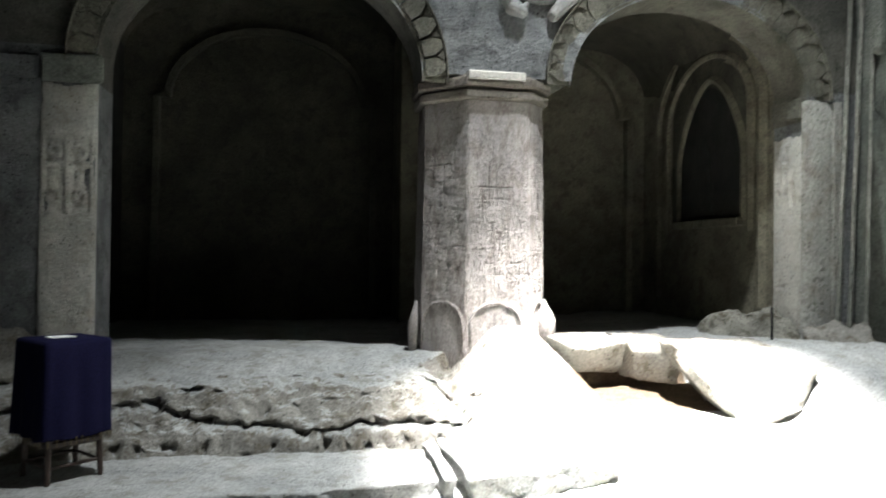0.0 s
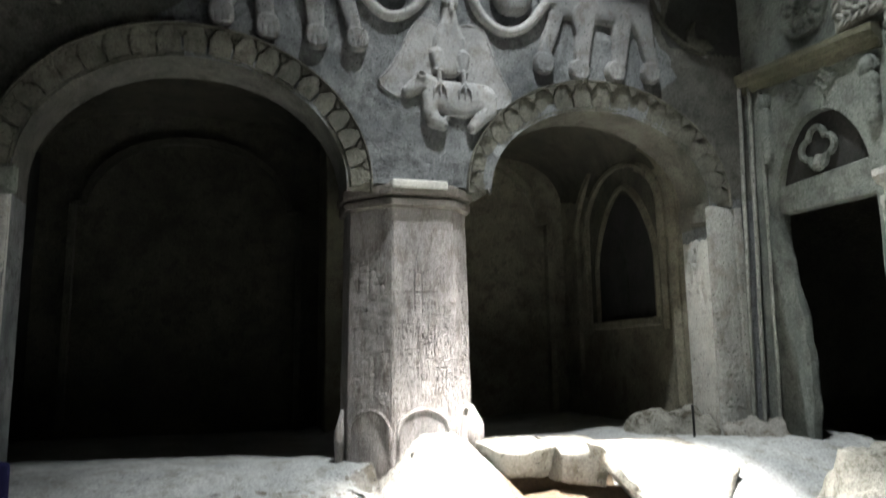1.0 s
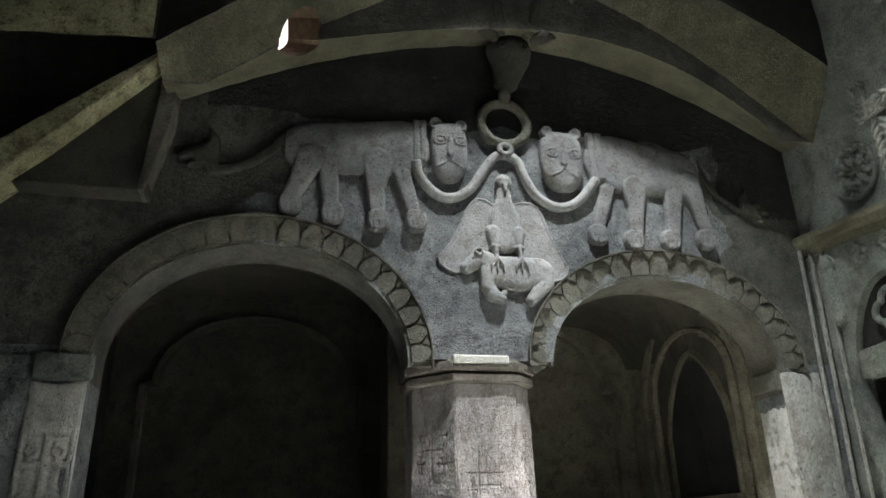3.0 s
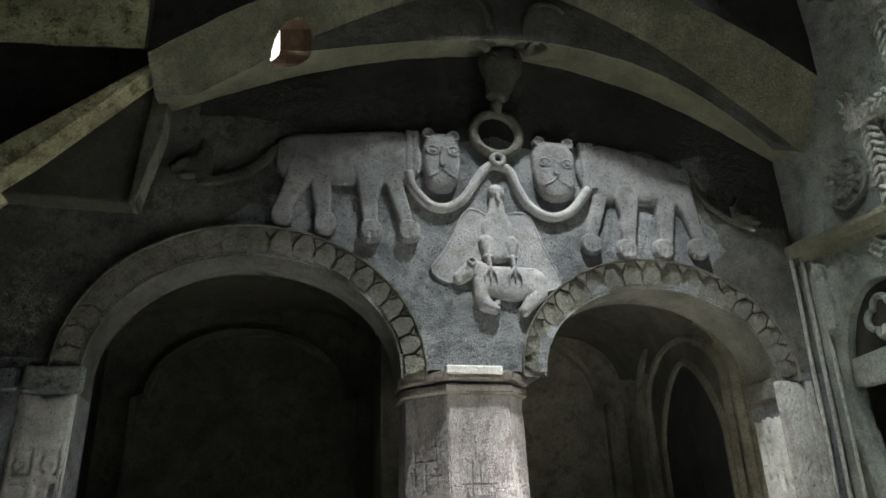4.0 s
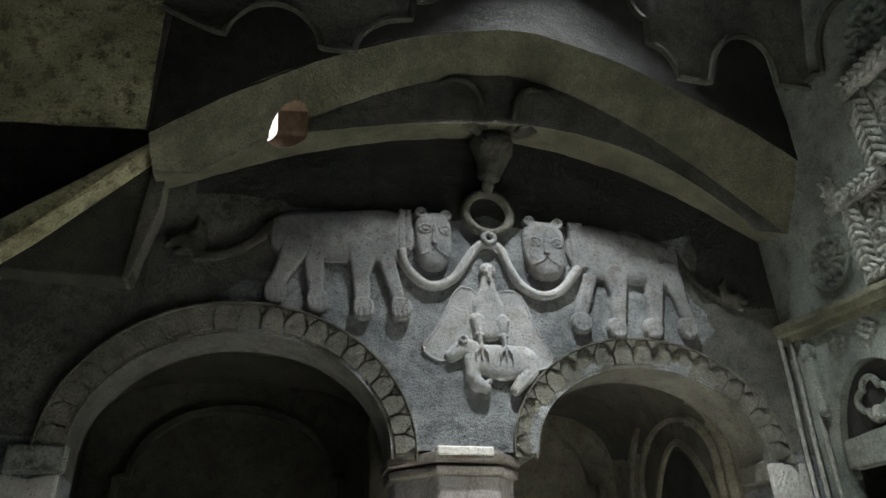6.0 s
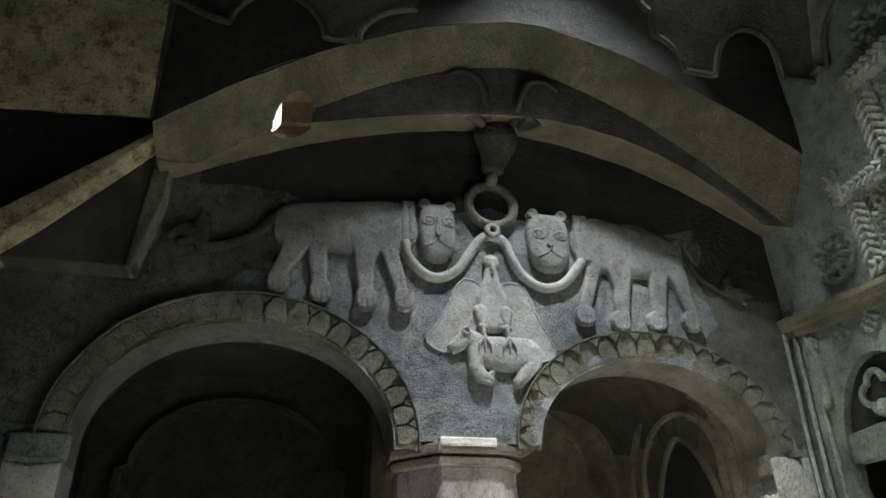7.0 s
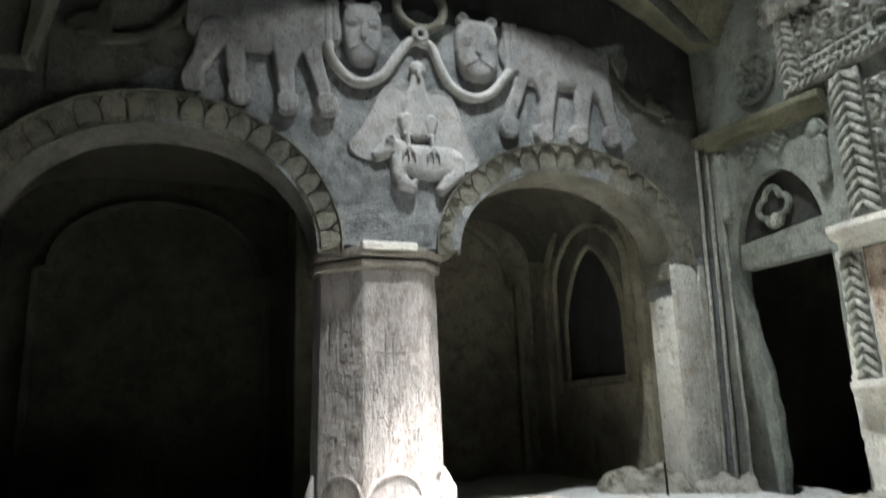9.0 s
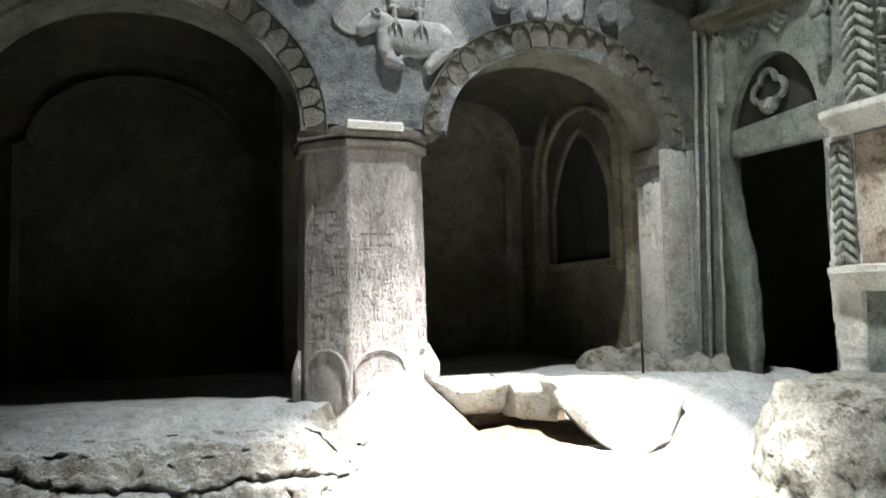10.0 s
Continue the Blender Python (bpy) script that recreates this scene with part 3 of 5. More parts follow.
    side = smooth_line([(RX - 0.03, y, z) for y, z in ((5.4, 7.36), (5.14, 7.22), (4.97, 7.2), (4.86, 7.14), (4.79, 7.42), (4.66, 7.63), (4.45, 7.72), (4.23, 7.66), (4.03, 7.5), (3.85, 7.31), (3.62, 7.29))], 5)
    tagged(from_bm("trim", tube_bm(side, 0.04, 6), DARK_OLIVE), "scalloped stone moulding on the side wall", "moulding", kind="structure")

    # the neighbouring bay: overhanging panel, slanting rib and corner block
    p = surface("vault_panel", [-3.6 + 0.1 * i for i in range(23)] + [-1.36], [i / 40 for i in range(41)], lambda x, v: (x - 0.05 * v * (x > -1.4), 5.5 - 0.5 * v, 5.62 + 0.07 * (x + 3.6) + (4.9 - 0.07 * (x + 3.6)) * v), PANEL, 0.03, 2)
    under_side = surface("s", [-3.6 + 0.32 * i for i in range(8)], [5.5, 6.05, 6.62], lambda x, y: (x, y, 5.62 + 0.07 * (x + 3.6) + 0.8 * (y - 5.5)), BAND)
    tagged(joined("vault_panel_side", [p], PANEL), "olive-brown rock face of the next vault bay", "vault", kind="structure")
    # The underside's shade is put into its darker tone.
    tagged(joined("vault_panel_underside", [under_side], DARK_OLIVE), "dark underside of the next vault bay", "vault", kind="structure")
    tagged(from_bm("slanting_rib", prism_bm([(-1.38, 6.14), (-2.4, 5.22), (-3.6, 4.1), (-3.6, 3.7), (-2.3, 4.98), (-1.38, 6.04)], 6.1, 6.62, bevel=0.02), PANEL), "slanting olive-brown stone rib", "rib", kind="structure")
    tagged(from_bm("corner_block", prism_bm([(-1.42, 4.7), (-1.42, 6.05), (-3.6, 4.1), (-3.6, 4.55), (-3.6, 4.52)][:3] + [(-2.75, 4.72)], 6.36, 6.62, bevel=0.015), DARK_OLIVE), "dark rock block under the slanting rib", "block", kind="structure")
    tagged(from_bm("corner_strip", prism_bm([(-1.5, 4.7), (-1.44, 4.7), (-1.28, 5.5), (-1.27, 6.08), (-1.4, 6.08)], 6.33, 6.62, bevel=0.01), BAND), "narrow upright stone edge", "moulding", kind="structure")


vault()


# ---- archivolts with carved tongues ----
def archivolt(k, count):
    q = ARCH[k]
    root = new("archivolt_" + k)
    tagged(root, "carved stone arch band with a row of tongue leaves", "arch", kind="structure")

    def at(t, r, y):
        a, b = q["a"] + (q["ao"] - q["a"]) * r, q["b"] + (q["bo"] - q["b"]) * r
        return (q["c"] - a * math.cos(t), y + 0.05 * (1 - r), q["z"] + b * math.sin(t))

    bm = bmesh.new()
    n = 96
    prof = [(0.0, WY + 0.05), (0.0, WY - 0.045), (0.12, WY - 0.05), (0.14, WY - 0.028), (0.98, WY - 0.028), (1.0, WY - 0.06), (1.05, WY - 0.06), (1.07, WY + 0.03)]
    rows = [[bm.verts.new(at(-0.03 + (math.pi + 0.06) * i / n, r, y)) for r, y in prof] for i in range(n + 1)]
    for a, b in zip(rows, rows[1:]):
        for j in range(len(prof) - 1):
            bm.faces.new((a[j], a[j + 1], b[j + 1], b[j]))
    bmesh.ops.recalc_face_normals(bm, faces=bm.faces)
    part("band", bm, BAND, root)
    for i in range(count):
        t0, t1 = math.pi * i / count, math.pi * (i + 1) / count
        g, w = (0.006 if k == "a" else 0.0025) + random.uniform(-0.0015, 0.0015), t1 - t0
        tongue = [(t0 + g, 0.15), (t1 - g, 0.15), (t1 - g, 0.58), (t1 - 0.34 * w, 0.96), (t0 + 0.34 * w, 0.96), (t0 + g, 0.58)]
        dart = [(t1, 0.68), (t1 + 0.26 * w, 0.96), (t1 - 0.26 * w, 0.96)]
        for name, pts, deep in (("tongue", tongue, 0.034 if k == "a" else 0.016), ("dart", dart, 0.022 if k == "a" else 0.034)):
            if name == "dart" and i == count - 1:
                continue
            jig = random.uniform(-0.006, 0.006)
            bm = bmesh.new()
            outer = [bm.verts.new(at(t, r, WY - 0.02)) for t, r in pts]
            tc, rc = sum(t for t, _ in pts) / len(pts), sum(r for _, r in pts) / len(pts)
            inner = [bm.verts.new(at(tc + (t - tc) * 0.95, rc + (r - rc) * 0.96, WY - 0.028 - deep + jig)) for t, r in pts]
            m = len(pts)
            bm.faces.new(inner)
            for a in range(m):
                bm.faces.new((outer[a], outer[(a + 1) % m], inner[(a + 1) % m], inner[a]))
            bmesh.ops.recalc_face_normals(bm, faces=bm.faces)
            part(name, bm, BAND, root)


random.seed(3)
archivolt("a", 21)
archivolt("b", 19)


# ---- reliefs: carved height over a wall ----
def seg_d(X, Z, pts, radii):
    """Distance to a chain of tapered capsules, below zero inside."""
    d = np.full_like(X, 9.0)
    for (p, r0), (q, r1) in zip(zip(pts, radii), zip(pts[1:], radii[1:])):
        ex, ez = q[0] - p[0], q[1] - p[1]
        t = np.clip(((X - p[0]) * ex + (Z - p[1]) * ez) / max(ex * ex + ez * ez, 1e-9), 0, 1)
        d = np.minimum(d, np.hypot(X - p[0] - t * ex, Z - p[1] - t * ez) - (r0 + (r1 - r0) * t))
    return d


def ell_d(X, Z, cx, cz, a, b, power=2.0):
    k = (np.abs((X - cx) / a) ** power + np.abs((Z - cz) / b) ** power) ** (1 / power)
    return (k - 1) * min(a, b)


def poly_d(X, Z, pts):
    d = np.full_like(X, 9.0)
    inside = np.zeros(X.shape, bool)
    for (x0, z0), (x1, z1) in zip(pts, pts[1:] + pts[:1]):
        ex, ez = x1 - x0, z1 - z0
        t = np.clip(((X - x0) * ex + (Z - z0) * ez) / (ex * ex + ez * ez), 0, 1)
        d = np.minimum(d, np.hypot(X - x0 - t * ex, Z - z0 - t * ez))
        cross = ((z0 > Z) != (z1 > Z)) & (X < (x1 - x0) * (Z - z0) / (z1 - z0 + 1e-12) + x0)
        inside ^= cross
    return np.where(inside, -d, d)


def dome(d, height, edge):
    """The height of a carved form from its outline: rounded over the edge, flat inside; -1 outside."""
    t = np.clip(1 + d / edge, 0, 1)
    return np.where(d < 0, height * (0.35 + 0.65 * np.sqrt(np.clip(1 - t * t, 0, 1))), -1.0)


def relief(name, u0, u1, v0, v1, step, height, material, to_world, wear=0.004):
    us, vs = np.arange(u0, u1, step), np.arange(v0, v1, step)
    U, V = np.meshgrid(us, vs, indexing="ij")
    Hh = height(U, V)
    keep = Hh > -0.5
    nv = len(vs)
    grown = keep.copy()
    grown[1:] |= keep[:-1]
    grown[:-1] |= keep[1:]
    grown[:, 1:] |= grown[:, :-1].copy()
    grown[:, :-1] |= grown[:, 1:].copy()
    index = -np.ones(U.shape, int)
    verts = []
    for i, j in zip(*np.nonzero(grown)):
        index[i, j] = len(verts)
        h = Hh[i, j] + (noise.fractal(Vector((U[i, j] * 9, V[i, j] * 9, 0)), 0.8, 2.1, 3) * wear if keep[i, j] else 0)
        verts.append(to_world(U[i, j], V[i, j], h if keep[i, j] else -0.03))
    faces = []
    for i in range(len(us) - 1):
        for j in range(nv - 1):
            q = (index[i, j], index[i + 1, j], index[i + 1, j + 1], index[i, j + 1])
            if min(q) >= 0 and (keep[i, j] or keep[i + 1, j] or keep[i + 1, j + 1] or keep[i, j + 1]):
                faces.append(tuple(int(a) for a in q))
    return mesh_object(name, verts, faces, material)


def on_front(u, v, h):
    return (u, WY - h, v)


def low_relief(u, v, h):
    return (u, WY - (0.74 * h if h > 0 else h), v)


def thin_relief(u, v, h):
    return (u, WY - (0.55 * h if h > 0 else h), v)


def on_side(u, v, h):
    return (RX - h, u, v)


def lion(head, eyes, ears, collar, body, legs, tail, crest):
    def height(X, Z):
        h = dome(seg_d(X, Z, body[0], body[1]), 0.085, 0.13)
        for pts, rad, paw in legs:
            h = np.maximum(h, dome(seg_d(X, Z, pts, rad), 0.078 if rad[0] < 0.13 else 0.1, 0.05))
            d = ell_d(X, Z, paw[0], paw[1], 0.115, 0.12, 2.6)
            p = dome(d, 0.115, 0.025)
            toe = np.abs(np.mod((X - paw[0]) / 0.055 + 0.5, 1) - 0.5)
            p = np.where((p > 0) & (Z < paw[1] - 0.02), p - 0.01 * (toe < 0.14), p)
            h = np.maximum(h, p)
        c = np.maximum(np.abs(X - collar[0]) - collar[1], np.abs(Z - collar[2]) - collar[3])
        band = dome(c, 0.1, 0.015)
        band = np.where((band > 0) & (np.abs(X - collar[0]) < 0.012), band - 0.012, band)
        h = np.maximum(h, band)
        for e in ears:
            r = np.hypot(X - e[0], Z - e[1])
            h = np.maximum(h, np.where(r < 0.068, 0.1 + 0.02 * np.clip((r - 0.025) / 0.03, 0, 1), -1))
        hx, hz, ha, hb = head
        face = dome(ell_d(X, Z, hx, hz + 0.05 * (np.abs((X - hx) / ha)) ** 2, ha, hb, 2.8), 0.145, 0.09)
        for ex, ez in eyes:
            r = np.hypot((X - ex) / 1.25, Z - ez)
            face = np.where((r < 0.066) & (face > 0), face + 0.014 * np.clip(1.5 - np.abs(r - 0.052) / 0.008, 0, 1) + 0.012 * (r < 0.028), face)
        nose = seg_d(X, Z, [(hx, eyes[0][1] + 0.03), (hx, hz - 0.05)], [0.018, 0.034])
        face = np.where((nose < 0) & (face > 0), face + 0.03, face)
        for s in (-1, 1):
            lip = seg_d(X, Z, [(hx, hz - 0.1), (hx + s * 0.06, hz - 0.17), (hx + s * 0.15, hz - 0.21)], [0.009] * 3)
            face = np.where((lip < 0) & (face > 0), face + 0.012, face)
        h = np.maximum(h, face)
        h = np.maximum(h, dome(seg_d(X, Z, *tail), 0.06, 0.04))
        for pts, rad in crest:
            h = np.maximum(h, dome(seg_d(X, Z, pts, rad), 0.07, 0.04))
        return h
    return height


legs_a = [([(0.05, 5.3), (-0.02, 5.1), (-0.12, 4.86)], [0.17, 0.11, 0.085], (-0.12, 4.78)), ([(0.24, 5.22), (0.28, 4.8)], [0.11, 0.085], (0.3, 4.7)),
          ([(0.74, 5.32), (0.73, 5.0), (0.75, 4.75)], [0.17, 0.1, 0.085], (0.76, 4.65)), ([(1.0, 5.2), (1.13, 4.76)], [0.1, 0.075], (1.15, 4.67))]
la = relief("lion_relief", -1.32, 1.85, 4.5, 6.05, 0.0085, lion((1.51, 5.5, 0.205, 0.36), [(1.41, 5.61), (1.64, 5.61)], [(1.37, 5.83), (1.65, 5.82)], (1.195, 0.075, 5.61, 0.25),
            ([(0.05, 5.44), (0.5, 5.47), (0.98, 5.52)], [0.29, 0.31, 0.33]), legs_a,
            ([(-0.1, 5.62), (-0.22, 5.52), (-0.32, 5.38), (-0.52, 5.21), (-0.71, 5.13), (-0.9, 5.1)], [0.06, 0.06, 0.05, 0.05, 0.05, 0.06]),
            [([(-0.88, 5.11), (-0.95, 5.24), (-1.08, 5.27), (-1.2, 5.22)], [0.06, 0.12, 0.085, 0.03]), ([(-0.96, 5.2), (-1.1, 5.14)], [0.08, 0.03]), ([(-0.92, 5.3), (-0.9, 5.44), (-0.94, 5.54)], [0.1, 0.06, 0.02])]), RELIEF, low_relief)
tagged(la, "grey stone lion relief facing out with rope at its collar", "relief", "lions on the wall")
legs_b = [([(3.3, 5.2), (3.14, 4.72)], [0.09, 0.075], (3.13, 4.64)), ([(3.62, 5.24), (3.62, 5.0), (3.58, 4.7)], [0.16, 0.1, 0.085], (3.54, 4.6)),
          ([(4.1, 5.22), (4.04, 4.74)], [0.12, 0.085], (3.98, 4.63)), ([(4.3, 5.35), (4.38, 5.1), (4.44, 4.76)], [0.16, 0.1, 0.08], (4.41, 4.66))]
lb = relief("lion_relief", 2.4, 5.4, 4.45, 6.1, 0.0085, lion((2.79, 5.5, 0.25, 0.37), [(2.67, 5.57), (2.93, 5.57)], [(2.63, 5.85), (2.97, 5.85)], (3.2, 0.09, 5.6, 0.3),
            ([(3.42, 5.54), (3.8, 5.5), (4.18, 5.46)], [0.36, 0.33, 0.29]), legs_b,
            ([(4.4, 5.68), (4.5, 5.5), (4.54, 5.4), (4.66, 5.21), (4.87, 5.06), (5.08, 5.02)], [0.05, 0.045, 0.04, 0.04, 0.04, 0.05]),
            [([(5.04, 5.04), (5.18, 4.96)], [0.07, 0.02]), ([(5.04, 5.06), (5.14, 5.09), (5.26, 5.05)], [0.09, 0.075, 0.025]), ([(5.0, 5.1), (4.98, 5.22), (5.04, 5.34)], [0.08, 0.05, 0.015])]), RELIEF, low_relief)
# Outer ends of both lions go darker: penumbra painted as a second tone.
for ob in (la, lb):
    ob.data.materials.append(DARK_OLIVE)
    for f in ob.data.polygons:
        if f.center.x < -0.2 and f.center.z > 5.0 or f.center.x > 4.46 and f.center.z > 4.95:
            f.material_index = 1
tagged(lb, "grey stone lion relief facing out with rope at its collar", "relief", "lions on the wall")


def eagle_height(X, Z):
    h = np.full_like(X, -1.0)
    for pts in ([(1.99, 4.92), (1.9, 4.98), (1.8, 4.99), (1.72, 4.92), (1.65, 4.78), (1.59, 4.64), (1.5, 4.47), (1.36, 4.29), (1.38, 4.22), (1.45, 4.16), (1.55, 4.12), (1.8, 4.2), (1.98, 4.4)],
                [(2.2, 4.95), (2.3, 4.98), (2.4, 4.98), (2.48, 4.93), (2.53, 4.82), (2.58, 4.65), (2.65, 4.49), (2.77, 4.25), (2.75, 4.16), (2.68, 4.1), (2.57, 4.07), (2.3, 4.2), (2.2, 4.4)]):
        d = poly_d(X, Z, pts)
        w = dome(d, 0.042, 0.012)
        h = np.maximum(h, np.where((w > 0) & (d > -0.02), w + 0.014, w - 0.006 * np.clip(-d / 0.2, 0, 1)))
    h = np.maximum(h, dome(seg_d(X, Z, [(2.1, 5.12), (2.1, 4.98), (2.09, 4.76), (2.085, 4.52)], [0.07, 0.09, 0.17, 0.15]), 0.115, 0.1))
    h = np.maximum(h, dome(ell_d(X, Z, 2.105, 5.19, 0.092, 0.095), 0.14, 0.07))
    beak = seg_d(X, Z, [(2.11, 5.19), (2.11, 5.07)], [0.034, 0.014])
    h = np.where(beak < 0, np.maximum(h, 0.165), h)
    for s in (-1, 1):
        h = np.where(np.hypot(X - 2.105 - s * 0.05, Z - 5.2) < 0.012, h - 0.02, h)
    for x in (1.965, 2.225):
        h = np.maximum(h, dome(seg_d(X, Z, [(x + 0.0, 4.6), (x, 4.46)], [0.085, 0.05]), 0.135, 0.06))
        h = np.maximum(h, np.where((np.abs(X - x) < 0.055) & (np.abs(Z - 4.43) < 0.015), 0.15, -1))
        h = np.maximum(h, dome(seg_d(X, Z, [(x, 4.43), (x + 0.01, 4.3)], [0.034, 0.034]), 0.165, 0.03))
        for t in (-1, 0, 1):
            h = np.maximum(h, dome(seg_d(X, Z, [(x + 0.01, 4.3), (x + 0.01 + t * 0.06, 4.22), (x + 0.01 + t * 0.068, 4.13)], [0.024, 0.022, 0.01]), 0.19, 0.015))
    return h


eagle = relief("eagle_relief", 1.3, 2.8, 4.0, 5.36, 0.008, eagle_height, PALE, thin_relief)
tagged(eagle, "pale grey stone eagle relief with half-spread wings", "relief")


def calf_height(X, Z):
    h = dome(seg_d(X, Z, [(1.98, 4.16), (2.2, 4.15), (2.43, 4.17)], [0.17, 0.19, 0.165]), 0.15, 0.15)
    h = np.maximum(h, dome(seg_d(X, Z, [(1.93, 4.24), (1.8, 4.3), (1.66, 4.19)], [0.12, 0.1, 0.068]), 0.15, 0.09))
    h = np.maximum(h, dome(seg_d(X, Z, [(1.89, 4.16), (1.88, 4.0), (1.93, 3.91)], [0.1, 0.08, 0.07]), 0.155, 0.07))
    h = np.maximum(h, dome(seg_d(X, Z, [(1.92, 3.92), (2.02, 3.87)], [0.075, 0.05]), 0.16, 0.06))
    h = np.maximum(h, dome(seg_d(X, Z, [(1.99, 3.88), (2.05, 3.94)], [0.04, 0.03]), 0.15, 0.035))
    h = np.maximum(h, dome(seg_d(X, Z, [(2.5, 4.2), (2.5, 4.05), (2.4, 3.96)], [0.085, 0.085, 0.075]), 0.155, 0.07))
    h = np.maximum(h, dome(seg_d(X, Z, [(2.41, 3.97), (2.33, 3.87)], [0.075, 0.06]), 0.16, 0.06))
    ear = np.hypot(X - 1.785, Z - 4.36)
    h = np.where(ear < 0.05, np.maximum(h, 0.175 - 0.03 * (ear < 0.022)), h)
    eye = np.hypot(X - 1.72, Z - 4.27)
    return np.where((eye < 0.014) & (h > 0), h - 0.015, h)


tagged(relief("calf_relief", 1.5, 2.75, 3.75, 4.5, 0.008, calf_height, PALE, thin_relief), "pale grey stone calf relief held in the eagle's claws", "relief")

rope = smooth_line([(1.15, 6.55, 5.36), (1.2, 6.578, 5.18), (1.38, 6.578, 4.99), (1.56, 6.578, 4.97), (1.74, 6.578, 5.09), (1.88, 6.578, 5.3), (2.01, 6.578, 5.48), (2.13, 6.578, 5.53), (2.27, 6.578, 5.47), (2.35, 6.578, 5.27), (2.46, 6.578, 5.07), (2.64, 6.578, 4.95), (2.83, 6.578, 4.96), (3.0, 6.578, 5.08), (3.17, 6.55, 5.3)], 6)
tagged(from_bm("rope_relief", tube_bm(rope, 0.054, 12), PALE, True), "carved stone rope joining the two lions", "relief")


def ring_bm(c, r, thick, n=32, sides=10, flat=1.0, bm=None):
    return tube_bm([(c[0] + r * math.cos(2 * math.pi * i / n), c[1], c[2] + r * math.sin(2 * math.pi * i / n)) for i in range(n)], thick, sides, bm, True, flat)


tagged(from_bm("loop_relief", ring_bm((2.135, 6.535, 5.575), 0.062, 0.036), RELIEF, True), "small carved stone loop over the rope", "relief")
ring = ring_bm((2.15, 6.56, 5.92), 0.265, 0.056)
tube_bm([(2.15, 6.46, 6.32), (2.15, 6.48, 6.24), (2.15, 6.5, 6.16)], [0.05, 0.075, 0.05], 10, ring)
tagged(from_bm("ring_relief", ring, BAND, True), "carved stone ring hanging from the bull's mouth", "relief")


def bull():
    bm = bmesh.new()
    skull = smooth_line([(2.2, 6.47, 6.96), (2.205, 6.42, 6.84), (2.205, 6.4, 6.7), (2.19, 6.41, 6.54), (2.165, 6.44, 6.4), (2.15, 6.46, 6.29)], 5)
    wide = np.interp(np.linspace(0, 1, len(skull)), (0, 0.12, 0.25, 0.42, 0.62, 0.8, 0.93, 1.0), (0.08, 0.22, 0.265, 0.25, 0.18, 0.14, 0.135, 0.08))
    tube_bm(skull, [float(r) for r in wide], 18, bm, flat=0.75)
    for s in (-1, 1):
        tube_bm(smooth_line([(2.21 + s * 0.16, 6.2, 6.84), (2.21 + s * 0.2, 6.06, 7.0), (2.21 + s * 0.25, 6.02, 7.22), (2.21 + s * 0.38, 6.02, 7.36), (2.21 + s * 0.56, 6.02, 7.36), (2.21 + s * 0.68, 6.03, 7.28)], 4), [0.06 - 0.0018 * i for i in range(21)], 8, bm)
        tube_bm([(2.21 + s * 0.2, 6.22, 6.8), (2.21 + s * 0.33, 6.13, 6.84), (2.21 + s * 0.47, 6.13, 6.83)], [0.055, 0.095, 0.012], 8, bm)
        ring_bm((2.205 + s * 0.13, 6.225, 6.74), 0.04, 0.014, 14, 6, 1.0, bm)
    # Dark tone stands for the shade this head has beneath the arch.
    return tagged(from_bm("bull_head_relief", bm, DARK_OLIVE, True), "dark carved bull head under the wall arch", "relief")


bull()


# ---- piers ----
def pier(name, u0, u1, v0, v1, carve, label, proud=0.03, material=PIER):
    def height(X, Z):
        d = np.maximum(np.abs(X - (u0 + u1) / 2) - (u1 - u0) / 2, np.abs(Z - (v0 + v1) / 2) - (v1 - v0) / 2 + 0.012 * np.sin(X * 19 + 1) * (Z > v1 - 0.3))
        h = np.where(d < 0, 0.008 + (proud - 0.008) * np.clip(-d / 0.12, 0, 1), -1.0)
        return np.where(h > 0, h + carve(X, Z), h)
    return tagged(relief(name, u0 - 0.03, u1 + 0.03, v0 - 0.03, v1 + 0.03, 0.014, height, material, on_front, 0.005), label, "pier", kind="structure")


def strap(X, Z, cells):
    """Shallow cross carving: an upright, arms and corner knots in each cell (x, z, half width, half height)."""
    h = np.zeros_like(X)
    for cx, cz, a, b in cells:
        up = (np.abs(X - cx) < 0.028) & (np.abs(Z - cz) < b * 0.9)
        arm = (np.abs(Z - cz - b * 0.25) < 0.028) & (np.abs(X - cx) < a * 0.85)
        frame_ = (np.maximum(np.abs(X - cx) / a, np.abs(Z - cz) / b) < 1) & (np.maximum(np.abs(X - cx) / a, np.abs(Z - cz) / b) > 0.88)
        knot = 0
        for sx in (-1, 1):
            for sz in (-1, 1):
                knot = knot + (np.abs(np.hypot(X - cx - sx * a * 0.5, Z - cz - sz * b * 0.55) - a * 0.22) < 0.016)
        inside = np.maximum(np.abs(X - cx) / a, np.abs(Z - cz) / b) < 1
        h = h + np.where(inside, -0.014, 0) + 0.016 * np.clip(up * 1 + arm * 1 + frame_ * 1 + knot, 0, 1)
    return h


pier("pier_west", -2.2, -1.73, 0.5, 2.97, lambda X, Z: strap(X, Z, [(-1.95, 2.2, 0.2, 0.36)]) - 0.02 * (np.abs(X + 1.95) > 0.215), "pale weathered stone pier with a carved cross panel")
JX = ARCH["b"]["c"] + ARCH["b"]["a"]


